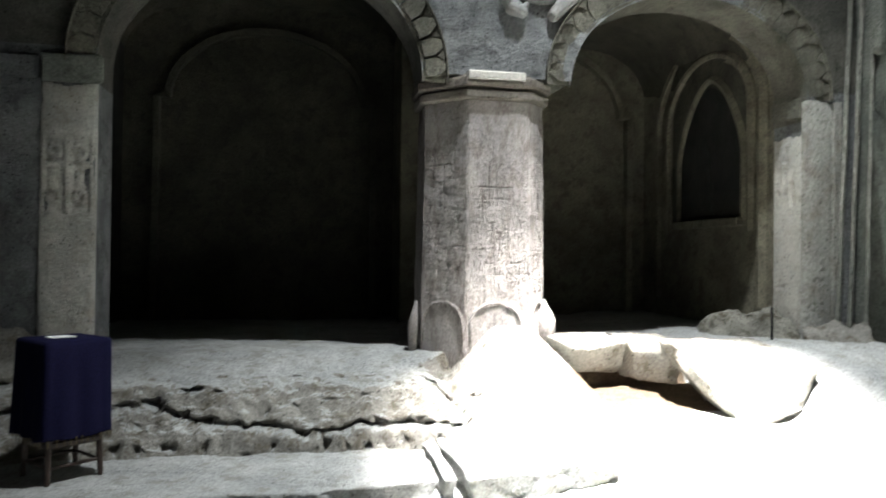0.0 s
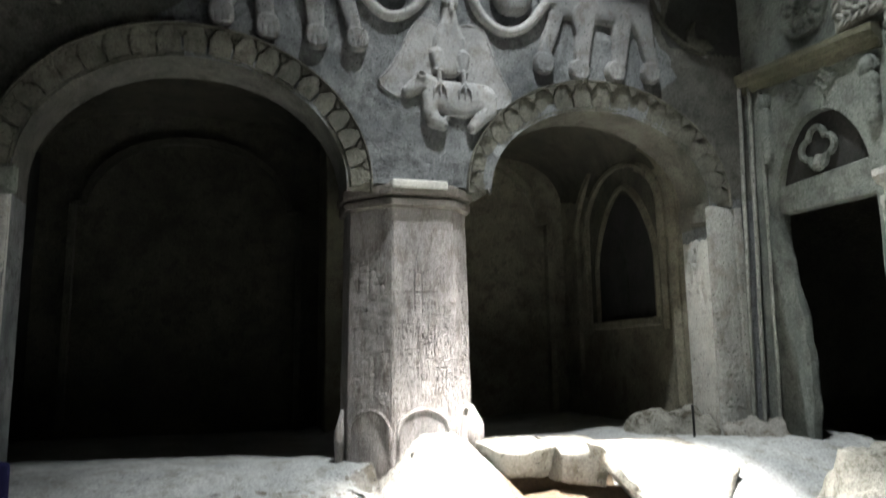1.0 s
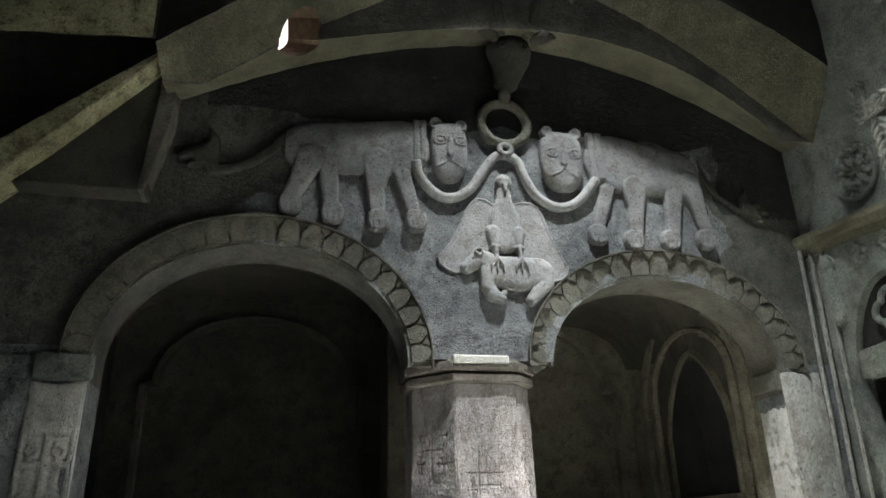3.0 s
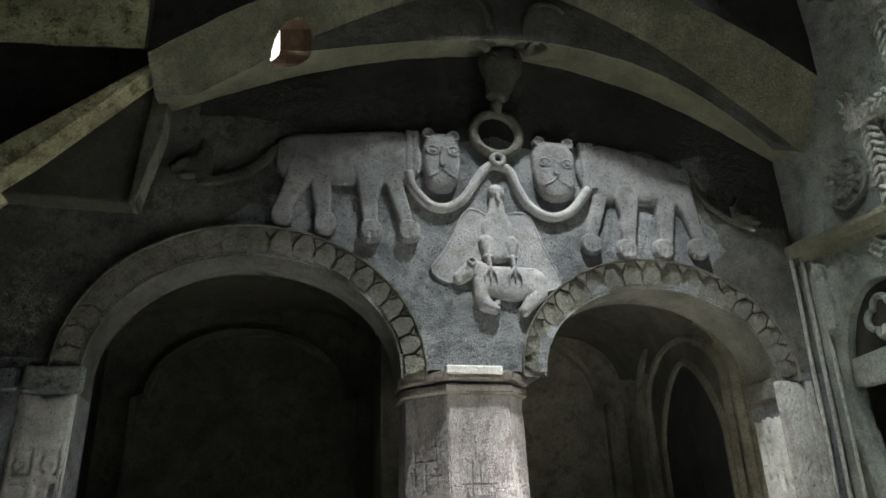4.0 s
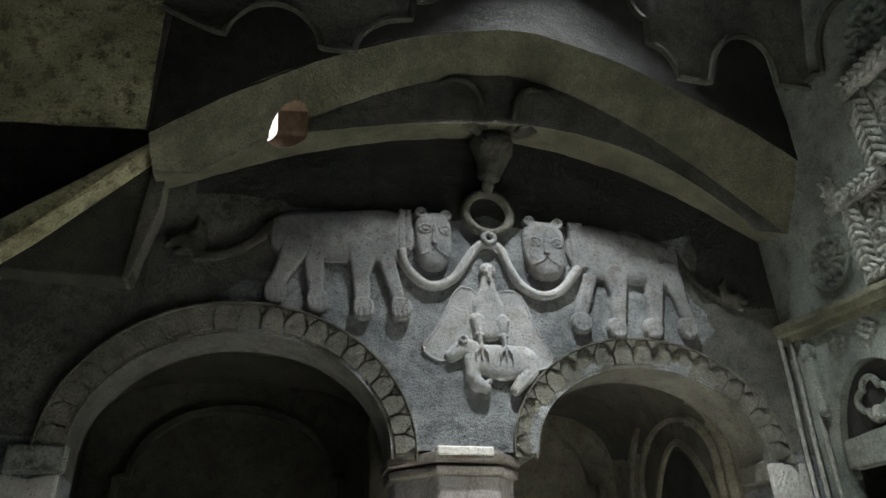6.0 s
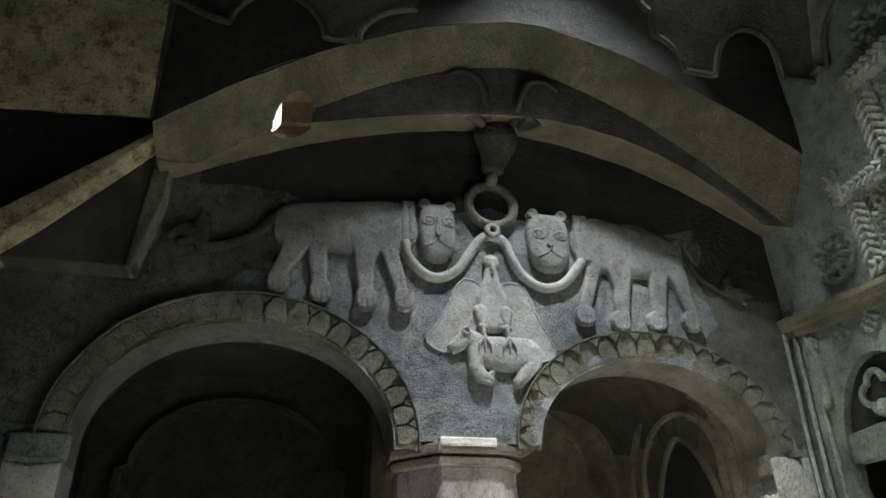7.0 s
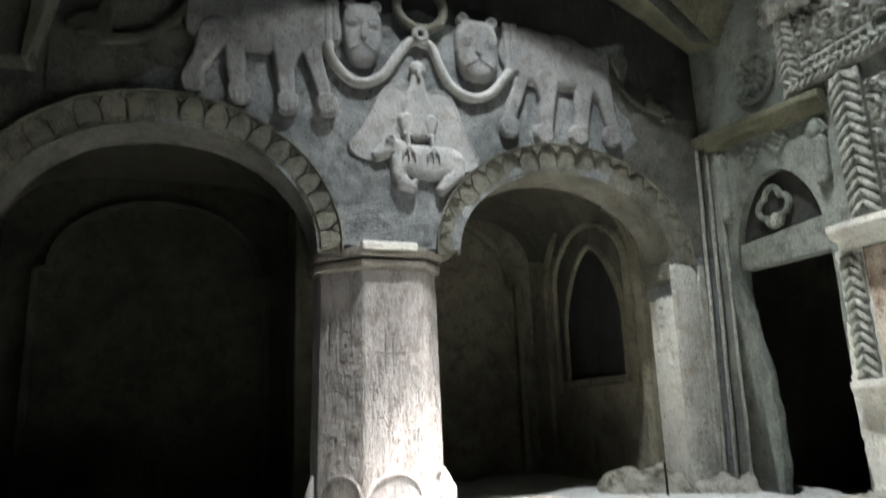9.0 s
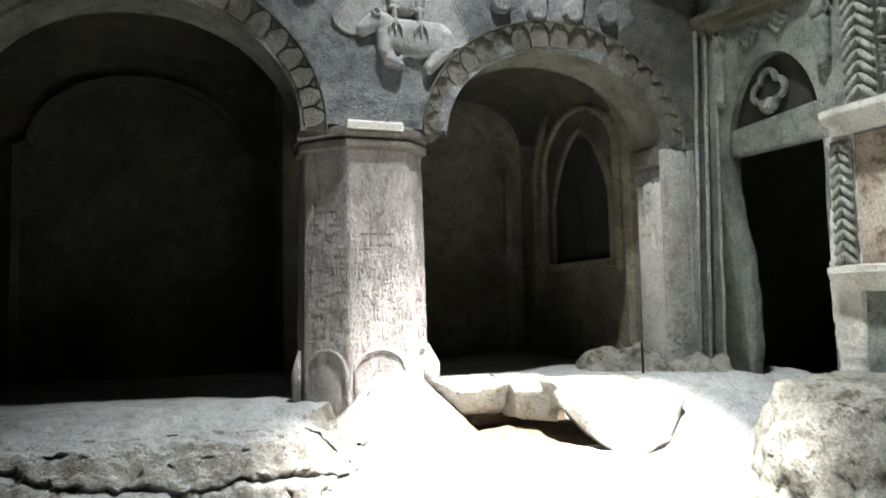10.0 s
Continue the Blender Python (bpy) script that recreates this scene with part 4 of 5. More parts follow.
def jamb_height(U, Z):
    d = np.maximum.reduce([np.abs(U - 6.86) - 0.25, Z - 2.86 - 0.012 * np.sin(U * 23) - 0.008 * np.sin(U * 57), 0.8 - Z])
    cells = [(6.98, 1.55, 0.09, 0.12), (6.98, 1.28, 0.09, 0.12), (6.95, 2.5, 0.11, 0.3), (6.72, 2.2, 0.09, 0.2)]
    return np.where(d < 0, 0.012 + 0.02 * np.clip(-d / 0.25, 0, 1) + strap(U, Z, cells), -1.0)


tagged(relief("jamb_east", 6.58, 7.14, 0.75, 3.05, 0.0145, jamb_height, PIER, lambda u, v, h: (JX - h, u, v), 0.005), "pale weathered stone jamb with small carved crosses", "jamb", kind="structure")
# Pier is paler than the wall: floor bounce is put into its colour.
pier("pier_east", JX - 0.036, 5.5, 0.6, 3.2, lambda X, Z: strap(X, Z, [(5.2, 1.62, 0.07, 0.11), (5.2, 1.36, 0.07, 0.11), (5.2, 1.12, 0.07, 0.1)]) - 0.01 * (np.abs(X - 5.36) < 0.012) + 0.003 * np.sin(Z * 70 + 9 * np.sin(X * 14)), "pale weathered stone pier with small carved crosses beside the corner shafts", material=PALE_GREY)
tagged(from_bm("impost_west", box_bm(-2.16, -1.68, 6.54, 6.62, 2.98, 3.22, 0.02), GREEN), "worn stone impost block", "impost", kind="structure")
tagged(from_bm("impost_east", prism_bm([(WY + 0.02, 3.02), (WT, 3.06), (WT, 3.26), (WY + 0.02, 3.24)], JX - 0.045, JX + 0.02, axis="x", bevel=0.015), BAND), "brown stone impost moulding inside the arch", "impost", kind="structure")
tagged(from_bm("impost_far_west", box_bm(-3.6, -2.2, 6.57, 6.62, 3.0, 3.2, 0.015), WALL), "worn stone string course", "moulding", kind="structure")


def colonnette(foot, top, r, z0, z1):
    """A slender ridge that leans a little; foot and top are (x, y)."""
    pts = [(foot[0] + (top[0] - foot[0]) * i / 16 + 0.004 * math.sin(5 * i), foot[1] + (top[1] - foot[1]) * i / 16, z0 + (z1 - z0) * i / 16) for i in range(17)]
    return tagged(from_bm("colonnette", tube_bm(pts, r, 8), SHAFT, True), "slender pale stone corner shaft", "shaft", "corner shafts", "structure")


for foot, top, z1 in (((5.42, 6.57), (5.58, 6.575), 4.6), ((5.55, 6.56), (5.63, 6.47), 4.6), ((5.64, 6.43), (5.64, 6.32), 4.6)):
    colonnette(foot, top, 0.024, 0.6, z1)


# ---- inside the alcove ----
def blind_arch(name, pts, y, w, material, label):
    bm = bmesh.new()
    prof = [(0, 0.02), (0, -0.13), (w * 0.45, -0.17), (w * 0.5, -0.08), (w, -0.08), (w, 0.02)]
    rows = []
    for i, (x, z) in enumerate(pts):
        a, b = pts[max(i - 1, 0)], pts[min(i + 1, len(pts) - 1)]
        d = Vector((b[0] - a[0], b[1] - a[1])).normalized()
        nrm = Vector((-d.y, d.x))
        rows.append([bm.verts.new((x + nrm.x * o, y + dy, z + nrm.y * o)) for o, dy in prof])
    for a, b in zip(rows, rows[1:]):
        for j in range(len(prof) - 1):
            bm.faces.new((a[j], a[j + 1], b[j + 1], b[j]))
    bmesh.ops.recalc_face_normals(bm, faces=bm.faces)
    return tagged(from_bm(name, bm, material), label, "blind arch", kind="structure")


def shouldered(c, a, z0, b, foot):
    arc = arch_points(c, a, z0, b, 30)
    return [(c - a - 0.14, foot), (c - a - 0.14, z0), (c - a, z0)] + arc[1:-1] + [(c + a, z0), (c + a + 0.14, z0), (c + a + 0.14, foot)]


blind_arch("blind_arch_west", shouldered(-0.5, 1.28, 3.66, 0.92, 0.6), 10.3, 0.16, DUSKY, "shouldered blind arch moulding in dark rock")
blind_arch("blind_arch_east", shouldered(3.35, 1.3, 3.66, 1.0, 0.6), 10.3, 0.16, ALCOVE, "shouldered blind arch moulding in brown rock")
tagged(from_bm("alcove_pier", box_bm(1.25, 1.95, 9.5, 10.32, 0.4, 5.0, 0.02), ALCOVE), "plain rock pier between the alcoves", "pier", kind="structure")


def side_arch(c, a, z0, b, foot, w, proud, pointed=False, n=24):
    """A moulding on the alcove's side wall; u runs along y."""
    pts = [(c - a, foot)]
    for i in range(n + 1):
        t = math.pi * i / n
        u = -math.cos(t)
        z = b * (math.sin(t) if not pointed else (1 - abs(u) ** 1.7) ** 0.75)
        pts.append((c + a * u, z0 + z))
    pts.append((c + a, foot))
    bm = bmesh.new()
    prof = [(0, 0.0), (0, -proud), (w * 0.5, -proud * 1.2), (w, -proud * 0.4), (w, 0.0)]
    rows = []
    for i, (u, z) in enumerate(pts):
        p, q = pts[max(i - 1, 0)], pts[min(i + 1, len(pts) - 1)]
        d = Vector((q[0] - p[0], q[1] - p[1])).normalized()
        rows.append([bm.verts.new((5.12 + dx, u - d.y * o, z + d.x * o)) for o, dx in prof])
    for p, q in zip(rows, rows[1:]):
        for j in range(len(prof) - 1):
            bm.faces.new((p[j], p[j + 1], q[j + 1], q[j]))
    bmesh.ops.recalc_face_normals(bm, faces=bm.faces)
    return bm


niche = new("niche")
tagged(niche, "pointed dark niche in nested arch mouldings", "niche", kind="structure")
part("outer_moulding", side_arch(8.55, 1.16, 3.4, 0.98, 1.0, 0.13, 0.07), ALCOVE, niche)
part("inner_moulding", side_arch(8.52, 0.92, 3.4, 0.72, 1.9, 0.1, 0.06), ALCOVE, niche)
part("pointed_moulding", side_arch(8.42, 0.7, 2.85, 0.96, 2.02, 0.09, 0.06, True), ALCOVE, niche)
dusky = [(8.52 - 0.86, 2.06), (8.52 + 0.86, 2.06)] + [(8.52 + 0.86 * math.cos(math.pi * i / 24), 3.4 + 0.68 * math.sin(math.pi * i / 24)) for i in range(25)]
part("dusky_ground", prism_bm(dusky, 5.104, 5.114, axis="x"), DUSKY, niche, "dark rock inside the mouldings")
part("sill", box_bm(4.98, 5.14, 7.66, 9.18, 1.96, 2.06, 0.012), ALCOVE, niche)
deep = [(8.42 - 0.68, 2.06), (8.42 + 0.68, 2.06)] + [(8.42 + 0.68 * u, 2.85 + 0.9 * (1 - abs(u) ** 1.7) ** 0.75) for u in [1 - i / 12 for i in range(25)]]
# Flat black sheet: the niche's depth and shade are put into colour.
part("shade_sheet", prism_bm(deep, 5.085, 5.1, axis="x"), BLACK, niche)
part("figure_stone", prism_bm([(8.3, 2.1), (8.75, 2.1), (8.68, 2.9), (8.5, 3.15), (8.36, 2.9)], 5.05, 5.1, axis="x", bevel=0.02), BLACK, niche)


# ---- side wall: door head, cornice and carving ----
door = new("doorway")
tagged(door, "arched rock-cut doorway with a carved door head", "doorway", kind="structure")
dc, da = (DOOR["y0"] + DOOR["y1"]) / 2, (DOOR["y1"] - DOOR["y0"]) / 2
head = [(dc - da * math.cos(math.pi * i / 24), DOOR["z"] + 0.3 + (DOOR["top"] - DOOR["z"] - 0.32) * math.sin(math.pi * i / 24)) for i in range(25)]
# Shade of the door head's recess is put into the panel's black.
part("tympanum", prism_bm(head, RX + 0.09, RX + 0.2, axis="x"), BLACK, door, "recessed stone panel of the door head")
part("lintel", prism_bm([(DOOR["y0"] - 0.04, DOOR["z"] - 0.02), (DOOR["y1"] + 0.08, DOOR["z"] + 0.02), (DOOR["y1"] + 0.06, DOOR["z"] + 0.3), (DOOR["y0"] - 0.02, DOOR["z"] + 0.34)], RX + 0.035, RX + 0.2, axis="x", bevel=0.015), GREEN, door, "plain grey-green stone lintel")


def quatrefoil(cy, cz, r, thick, x, bm=None):
    pts = []
    for i in range(48):
        t = 2 * math.pi * i / 48 + math.pi / 4
        k = r * (0.72 + 0.34 * abs(math.cos(2 * t)))
        pts.append((x, cy + k * math.cos(t), cz + k * math.sin(t)))
    return tube_bm(pts, thick, 8, bm, True)


part("quatrefoil", quatrefoil(5.68, 3.65, 0.2, 0.036, RX + 0.06), GREEN, door, "grey-green carved four-lobed ring")
# Black disc: the shade of a pit is given as colour.
part("quatrefoil_disc", prism_bm([(5.68 + 0.16 * math.cos(2 * math.pi * i / 20), 3.67 + 0.16 * math.sin(2 * math.pi * i / 20)) for i in range(20)], RX + 0.075, RX + 0.095, axis="x"), BLACK, door, "black disc for the shaded pit inside the ring")
part("knob", tube_bm([(RX + 0.1, 5.68, 3.52), (RX + 0.02, 5.67, 3.44)], [0.085, 0.045], 10), SHAFT, door, "pale carved boss")
jamb = [(6.36, 3.1), (6.2, 2.95), (6.12, 2.5), (6.0, 2.0), (5.95, 1.5), (5.95, 1.05), (6.0, 0.62), (5.9, 0.45), (6.36, 0.45)]
bm = prism_bm(jamb, RX - 0.03, RX + 0.08, axis="x")
bmesh.ops.subdivide_edges(bm, edges=bm.edges, cuts=4, use_grid_fill=True)
for v in bm.verts:
    v.co += Vector((rough_at(*v.co, 5, 0.02), rough_at(v.co.z, v.co.x, v.co.y, 4, 0.03), 0))
part("broken_jamb", bm, GREEN, door, "bulging broken stone jamb", True)
for i, (z, y0, y1) in enumerate(((2.72, 5.2, 6.1), (2.3, 5.2, 6.1), (1.9, 5.2, 6.1), (1.2, 5.3, 5.7))):
    part("rail", box_bm(7.2, 7.26, y0, y1, z, z + 0.05, 0.008), plain("dark_wood_%d" % i, (0.05, 0.025, 0.018), 0.6, 0, 0.3, 30), door, "dark wooden rail in the room beyond")


def moulding(name, y0, y1, z0, z1, deep, material, label):
    """A stepped cornice on the side wall from (y0, z0) to (y1, z1)."""
    bm = bmesh.new()
    prof = [(0.02, -0.14), (-deep * 0.35, -0.14), (-deep * 0.45, -0.06), (-deep * 0.8, -0.04), (-deep, 0.02), (-deep, 0.08), (0.02, 0.1)]
    rows = [[bm.verts.new((RX + dx, y0 + (y1 - y0) * t, z0 + (z1 - z0) * t + dz + 0.006 * math.sin(17 * t))) for dx, dz in prof] for t in [i / 12 for i in range(13)]]
    for a, b in zip(rows, rows[1:]):
        for j in range(len(prof) - 1):
            bm.faces.new((a[j], a[j + 1], b[j + 1], b[j]))
    bm.faces.new(rows[0])
    bm.faces.new(rows[-1][::-1])
    bmesh.ops.recalc_face_normals(bm, faces=bm.faces)
    return tagged(from_bm(name, bm, material), label, "cornice", kind="structure")


moulding("cornice_long", 6.62, 4.76, 4.67, 4.47, 0.13, RIB, "olive stone cornice over the doorway")
moulding("cornice_low", 4.86, 2.6, 3.1, 3.1, 0.2, PIER, "pale worn stone cornice of the carved frame")
moulding("sill_low", 4.92, 2.6, 1.7, 1.7, 0.14, PIER, "pale worn stone sill of the carved frame")


def leaf_mesh(length, width, deep, slope):
    """A plump carved leaf lying on the side wall, from its outer tip towards the ridge; along (y, z)."""
    verts, faces = [], []
    n = 10
    for scale, h in ((1.0, 0.0), (0.82, 0.75 * deep), (0.42, deep)):
        for i in range(n):
            t = 2 * math.pi * i / n
            a, b = 0.5 * length * math.cos(t) * scale, 0.5 * width * math.copysign(abs(math.sin(t)) ** 1.25, math.sin(t)) * scale
            verts.append((-h, a, b - slope * a))
    for r in range(2):
        faces += [(r * n + i, r * n + (i + 1) % n, (r + 1) * n + (i + 1) % n, (r + 1) * n + i) for i in range(n)]
    faces.append(tuple(range(2 * n, 3 * n)))
    me = bpy.data.meshes.new("leaf")
    me.from_pydata(verts, [], faces)
    me.materials.append(SHAFT)
    me.polygons.foreach_set("use_smooth", [True] * len(me.polygons))
    me.update()
    return me


def herring(u0, u1, v0, v1, upright=True, pitch=0.09, proud=0.07):
    """A raised band with two rows of slanting leaves that meet on its middle line."""
    root = new("herringbone_band")
    tagged(root, "grey-green stone band carved in herringbone", "carving", "carved frame bands", "structure")
    wide, long_, c = (u1 - u0, v1 - v0, (u0 + u1) / 2) if upright else (v1 - v0, u1 - u0, (v0 + v1) / 2)
    part("band_bed", prism_bm([(u0, v0), (u1, v0), (u1, v1), (u0, v1)], RX - proud, RX + 0.03, axis="x", bevel=0.008), SHAFT, root)
    for side in (-1, 1):
        me = leaf_mesh(wide * 0.58, pitch * 0.98, 0.042, 0.85 * side)
        turn_ = Matrix.Rotation(0 if upright else math.pi / 2, 4, "X")
        for i in range(int(long_ / pitch)):
            along = pitch * (i + 0.5)
            off = side * wide * 0.24
            spot = (RX - proud + 0.004, c + off, v0 + along) if upright else (RX - proud + 0.004, u0 + along, c + off)
            leaf = new("leaf", me)
            leaf.parent = root
            leaf.matrix_world = Matrix.Translation(spot) @ turn_
    return root


tagged(relief("door_pilaster", 4.64, 5.0, 0.6, 3.0, 0.02, lambda U, V: np.where((U > 4.66) & (U < 4.98 - 0.03 * np.sin(3 * V)), 0.02 + 0.012 * (np.abs(U - 4.9) < 0.02), -1.0), PIER, on_side, 0.015), "pale worn stone pilaster beside the door", "pilaster", kind="structure")
for band in ((4.98, 5.21, 4.82, 5.5), (3.9, 5.21, 4.64, 4.82, False), (4.6, 5.21, 5.5, 5.68, False, 0.09, 0.12), (4.44, 4.72, 5.68, 6.56, True, 0.098), (3.7, 4.74, 6.56, 6.76, False, 0.095, 0.15), (4.36, 4.68, 3.22, 4.6, True, 0.105), (4.68, 4.9, 1.8, 2.92, True, 0.1, 0.05)):
    herring(*band)

beads = new("bead_row")
tagged(beads, "row of round stone beads over the carved band", "carving", kind="structure")
bead_mesh = leaf_mesh(0.075, 0.075, 0.04, 0.0)
for i in range(9):
    bead = new("bead", bead_mesh)
    bead.parent = beads
    bead.location = (RX - 0.05, 4.92 - 0.085 * i, 4.88)
part("bead_bed", box_bm(RX - 0.052, RX + 0.02, 4.15, 4.97, 4.825, 4.93, 0.01), SHAFT, beads)



def scroll_height(u0, u1, v0, v1):
    def height(U, V):
        inside = (U > u0) & (U < u1) & (V > v0) & (V < v1)
        U, V = U + 0.03 * np.sin(11 * V), V + 0.03 * np.sin(9 * U)
        gu, gv = np.mod(U, 0.28) - 0.14, np.mod(V + 0.14 * np.mod(np.floor(U / 0.28), 2), 0.28) - 0.14
        r, t = np.hypot(gu, gv), np.arctan2(gv, gu)
        turns = np.where(np.mod(np.floor(U / 0.28) + np.floor(V / 0.28), 2) > 0, 1, -1)
        vine = np.abs(np.mod(r / 0.075 - turns * t / (2 * np.pi), 1) - 0.5)
        lobes_ = 0.5 + 0.5 * np.cos(5 * t + 40 * r)
        h = 0.01 + (0.035 + 0.02 * lobes_) * np.sqrt(np.clip(1 - (vine / 0.3) ** 2, 0, 1)) * (r < 0.135) + 0.035 * lobes_ * (r > 0.145)
        return np.where(inside, h, -1.0)
    return height


for u0, u1, v0, v1 in ((3.4, 4.97, 4.94, 5.49), (3.4, 4.49, 5.69, 6.55), (5.22, 5.42, 5.55, 6.0), (3.4, 4.34, 3.24, 4.44)):
    tagged(relief("scroll_panel", u0, u1, v0, v1, 0.0125, scroll_height(u0, u1, v0, v1), SHAFT, on_side, 0.004), "grey-green stone panel carved with vine scrolls", "carving", "carved scroll panels", "structure")


def rosette_height(cu, cv, r):
    def height(U, V):
        d, t = np.hypot(U - cu, V - cv), np.arctan2(V - cv, U - cu)
        ring = np.clip(1 - np.abs(d - r * 0.93) / (r * 0.07), 0, 1)
        net = np.sin(6 * t + 7 * d / r) * np.sin(6 * t - 7 * d / r)
        h = 0.02 + 0.02 * np.sqrt(ring) + np.where(d < r * 0.85, 0.03 * np.clip(net * 3, -1, 1), 0)
        return np.where(d < r, h, -1.0)
    return height


for cu, cv, r in ((5.62, 5.13, 0.31), (4.2, 7.14, 0.32)):
    tagged(relief("medallion", cu - r, cu + r + 0.02, cv - r, cv + r + 0.02, 0.0115, rosette_height(cu, cv, r), GREEN, on_side, 0.003), "round stone medallion carved with interlace", "medallion", "carved medallions")


def saint_height(cu, v0, v1):
    """A plain standing figure shape."""
    def height(U, V):
        k = (V - v0) / (v1 - v0)
        h = dome(seg_d(U, V, [(cu, v0 + 0.08), (cu, v0 + 0.3), (cu, v1 - 0.24)], [0.075, 0.09, 0.1]), 0.075, 0.07)
        h = np.maximum(h, dome(ell_d(U, V, cu, v1 - 0.1, 0.075, 0.1), 0.09, 0.06))
        return np.maximum(h, np.where(np.abs(np.hypot(U - cu, V - v1 + 0.1) - 0.1) < 0.014, 0.05, -1))
    return height


for cu, v0, v1 in ((6.28, 3.62, 4.42), (4.93, 3.62, 4.3)):
    tagged(relief("figure_relief", cu - 0.15, cu + 0.15, v0, v1 + 0.02, 0.0105, saint_height(cu, v0, v1), GREEN, on_side), "small plain standing figure carved in grey-green stone", "relief", "carved figures by the door")
for cu, cv in ((5.84, 4.27), (5.44, 4.28)):
    dia = lambda U, V: np.where(np.abs(U - cu) + np.abs(V - cv) < 0.15, 0.03 + 0.02 * np.cos(60 * (U - cu)) * np.cos(60 * (V - cv)), -1.0)
    tagged(relief("lozenge_relief", cu - 0.16, cu + 0.16, cv - 0.16, cv + 0.16, 0.01, dia, GREEN, on_side), "small lozenge carved in grey-green stone", "relief", "carved lozenges")
tagged(from_bm("plaster_niche", prism_bm([(2.6, 1.78), (4.66, 1.78), (4.66, 2.94), (2.6, 2.94)], RX - 0.012, RX + 0.02, axis="x"), stone("flaking_plaster", (0.32, 0.24, 0.18), (0.55, 0.48, 0.4), (0.1, 0.06, 0.04), 0.9, 0.8)), "flaking pale plaster inside the carved frame", "plaster", kind="structure")


# ---- column carving ----
col = bpy.data.objects["column"]
FACES = [((1.12, 6.915), (1.49, 6.53)), ((1.49, 6.53), (2.1, 6.53)), ((2.1, 6.53), (2.31, 6.75))]


def on_face(k, t, z, out=0.0):
    (x0, y0), (x1, y1) = FACES[k]
    d = Vector((x1 - x0, y1 - y0, 0))
    n = Vector((d.y, -d.x, 0)).normalized()
    grow = 1.0 + 0.05 * max(0, 1.4 - z)
    p = Vector((x0, y0, 0)) + d * t
    c = Vector((1.75, 7.1, 0))
    p = c + (p - c) * grow + n * out
    return Vector((p.x - 1.78, p.y - 7.1, z - 0.45))


for k, (a, b) in enumerate(((0.08, 0.92), (0.08, 0.86), (0.1, 0.98))):
    pts = [on_face(k, a, 0.72, -0.014)] + [on_face(k, (a + b) / 2 - (b - a) / 2 * math.cos(math.pi * i / 14), 0.92 + 0.2 * math.sin(math.pi * i / 14), -0.014) for i in range(15)] + [on_face(k, b, 0.72, -0.014)]
    part("base_arch", tube_bm(pts, 0.02, 8), COLUMN, col, "raised arch carved on the column base", True)
part("corner_leaf", tube_bm([on_face(0, -0.08, 0.62, 0.0), on_face(0, -0.1, 0.9, 0.01), on_face(0, -0.06, 1.12, 0.0)], [0.04, 0.05, 0.012], 8), COLUMN, col, "", True)
part("corner_leaf", tube_bm([on_face(2, 0.9, 0.62, 0.02), on_face(2, 0.95, 0.95, 0.02), on_face(2, 0.85, 1.14, 0.0)], [0.09, 0.1, 0.03], 8), COLUMN, col, "", True)


# ---- loose rock ----
def rock(name, plan, z0, z1, label, material, seed, foot=0.86, rough=0.035, tilt=(0, 0), category="rock", group="", lean=(0, 0)):
    cx, cy = sum(p[0] for p in plan) / len(plan), sum(p[1] for p in plan) / len(plan)
    ring = []
    for (ax, ay), (bx, by) in zip(plan, plan[1:] + plan[:1]):
        n = max(2, int(math.hypot(bx - ax, by - ay) / 0.05))
        ring += [(ax + (bx - ax) * i / n, ay + (by - ay) * i / n) for i in range(n)]
    levels = [(0.0, foot), (0.2, foot + (1 - foot) * 0.2), (0.4, foot + (1 - foot) * 0.42), (0.6, foot + (1 - foot) * 0.65), (0.8, foot + (1 - foot) * 0.86), (0.95, 1.0), (1.0, 0.985), (1.0, 0.95), (1.0, 0.75), (1.0, 0.5), (1.0, 0.25)]
    verts, faces = [], []
    for lv, s in levels:
        for x, y in ring:
            px, py = cx + (x - cx) * s + lean[0] * (1 - min(1, lv * 1.4)), cy + (y - cy) * s + lean[1] * (1 - min(1, lv * 1.4))
            pz = z0 + (z1 - z0) * lv + lv * (tilt[0] * (px - cx) + tilt[1] * (py - cy))
            q = Vector((px * 4 + seed, py * 4, pz * 4))
            side = 1.0 if lv < 1 else 0.25
            d = Vector((px - cx, py - cy, 0))
            d = d.normalized() if d.length > 0 else d
            k = (noise.fractal(q, 0.7, 2.2, 5) + 0.6 * noise.cell(Vector((px * 5 + seed, py * 5, pz * 6))) - 0.3) * rough
            verts.append((px + d.x * k * side * 1.6, py + d.y * k * side * 1.6, pz + k * (0.5 if lv > 0.9 else 0.2)))
    n = len(ring)
    for r in range(len(levels) - 1):
        for i in range(n):
            a, b = r * n + i, r * n + (i + 1) % n
            faces.append((a, b, b + n, a + n))
    verts.append((cx, cy, z1 + 0.0))
    top = (len(levels) - 1) * n
    faces += [(top + i, top + (i + 1) % n, len(verts) - 1) for i in range(n)]
    faces.append(tuple(range(n))[::-1])
    return tagged(mesh_object(name, verts, faces, material), label, category, group)


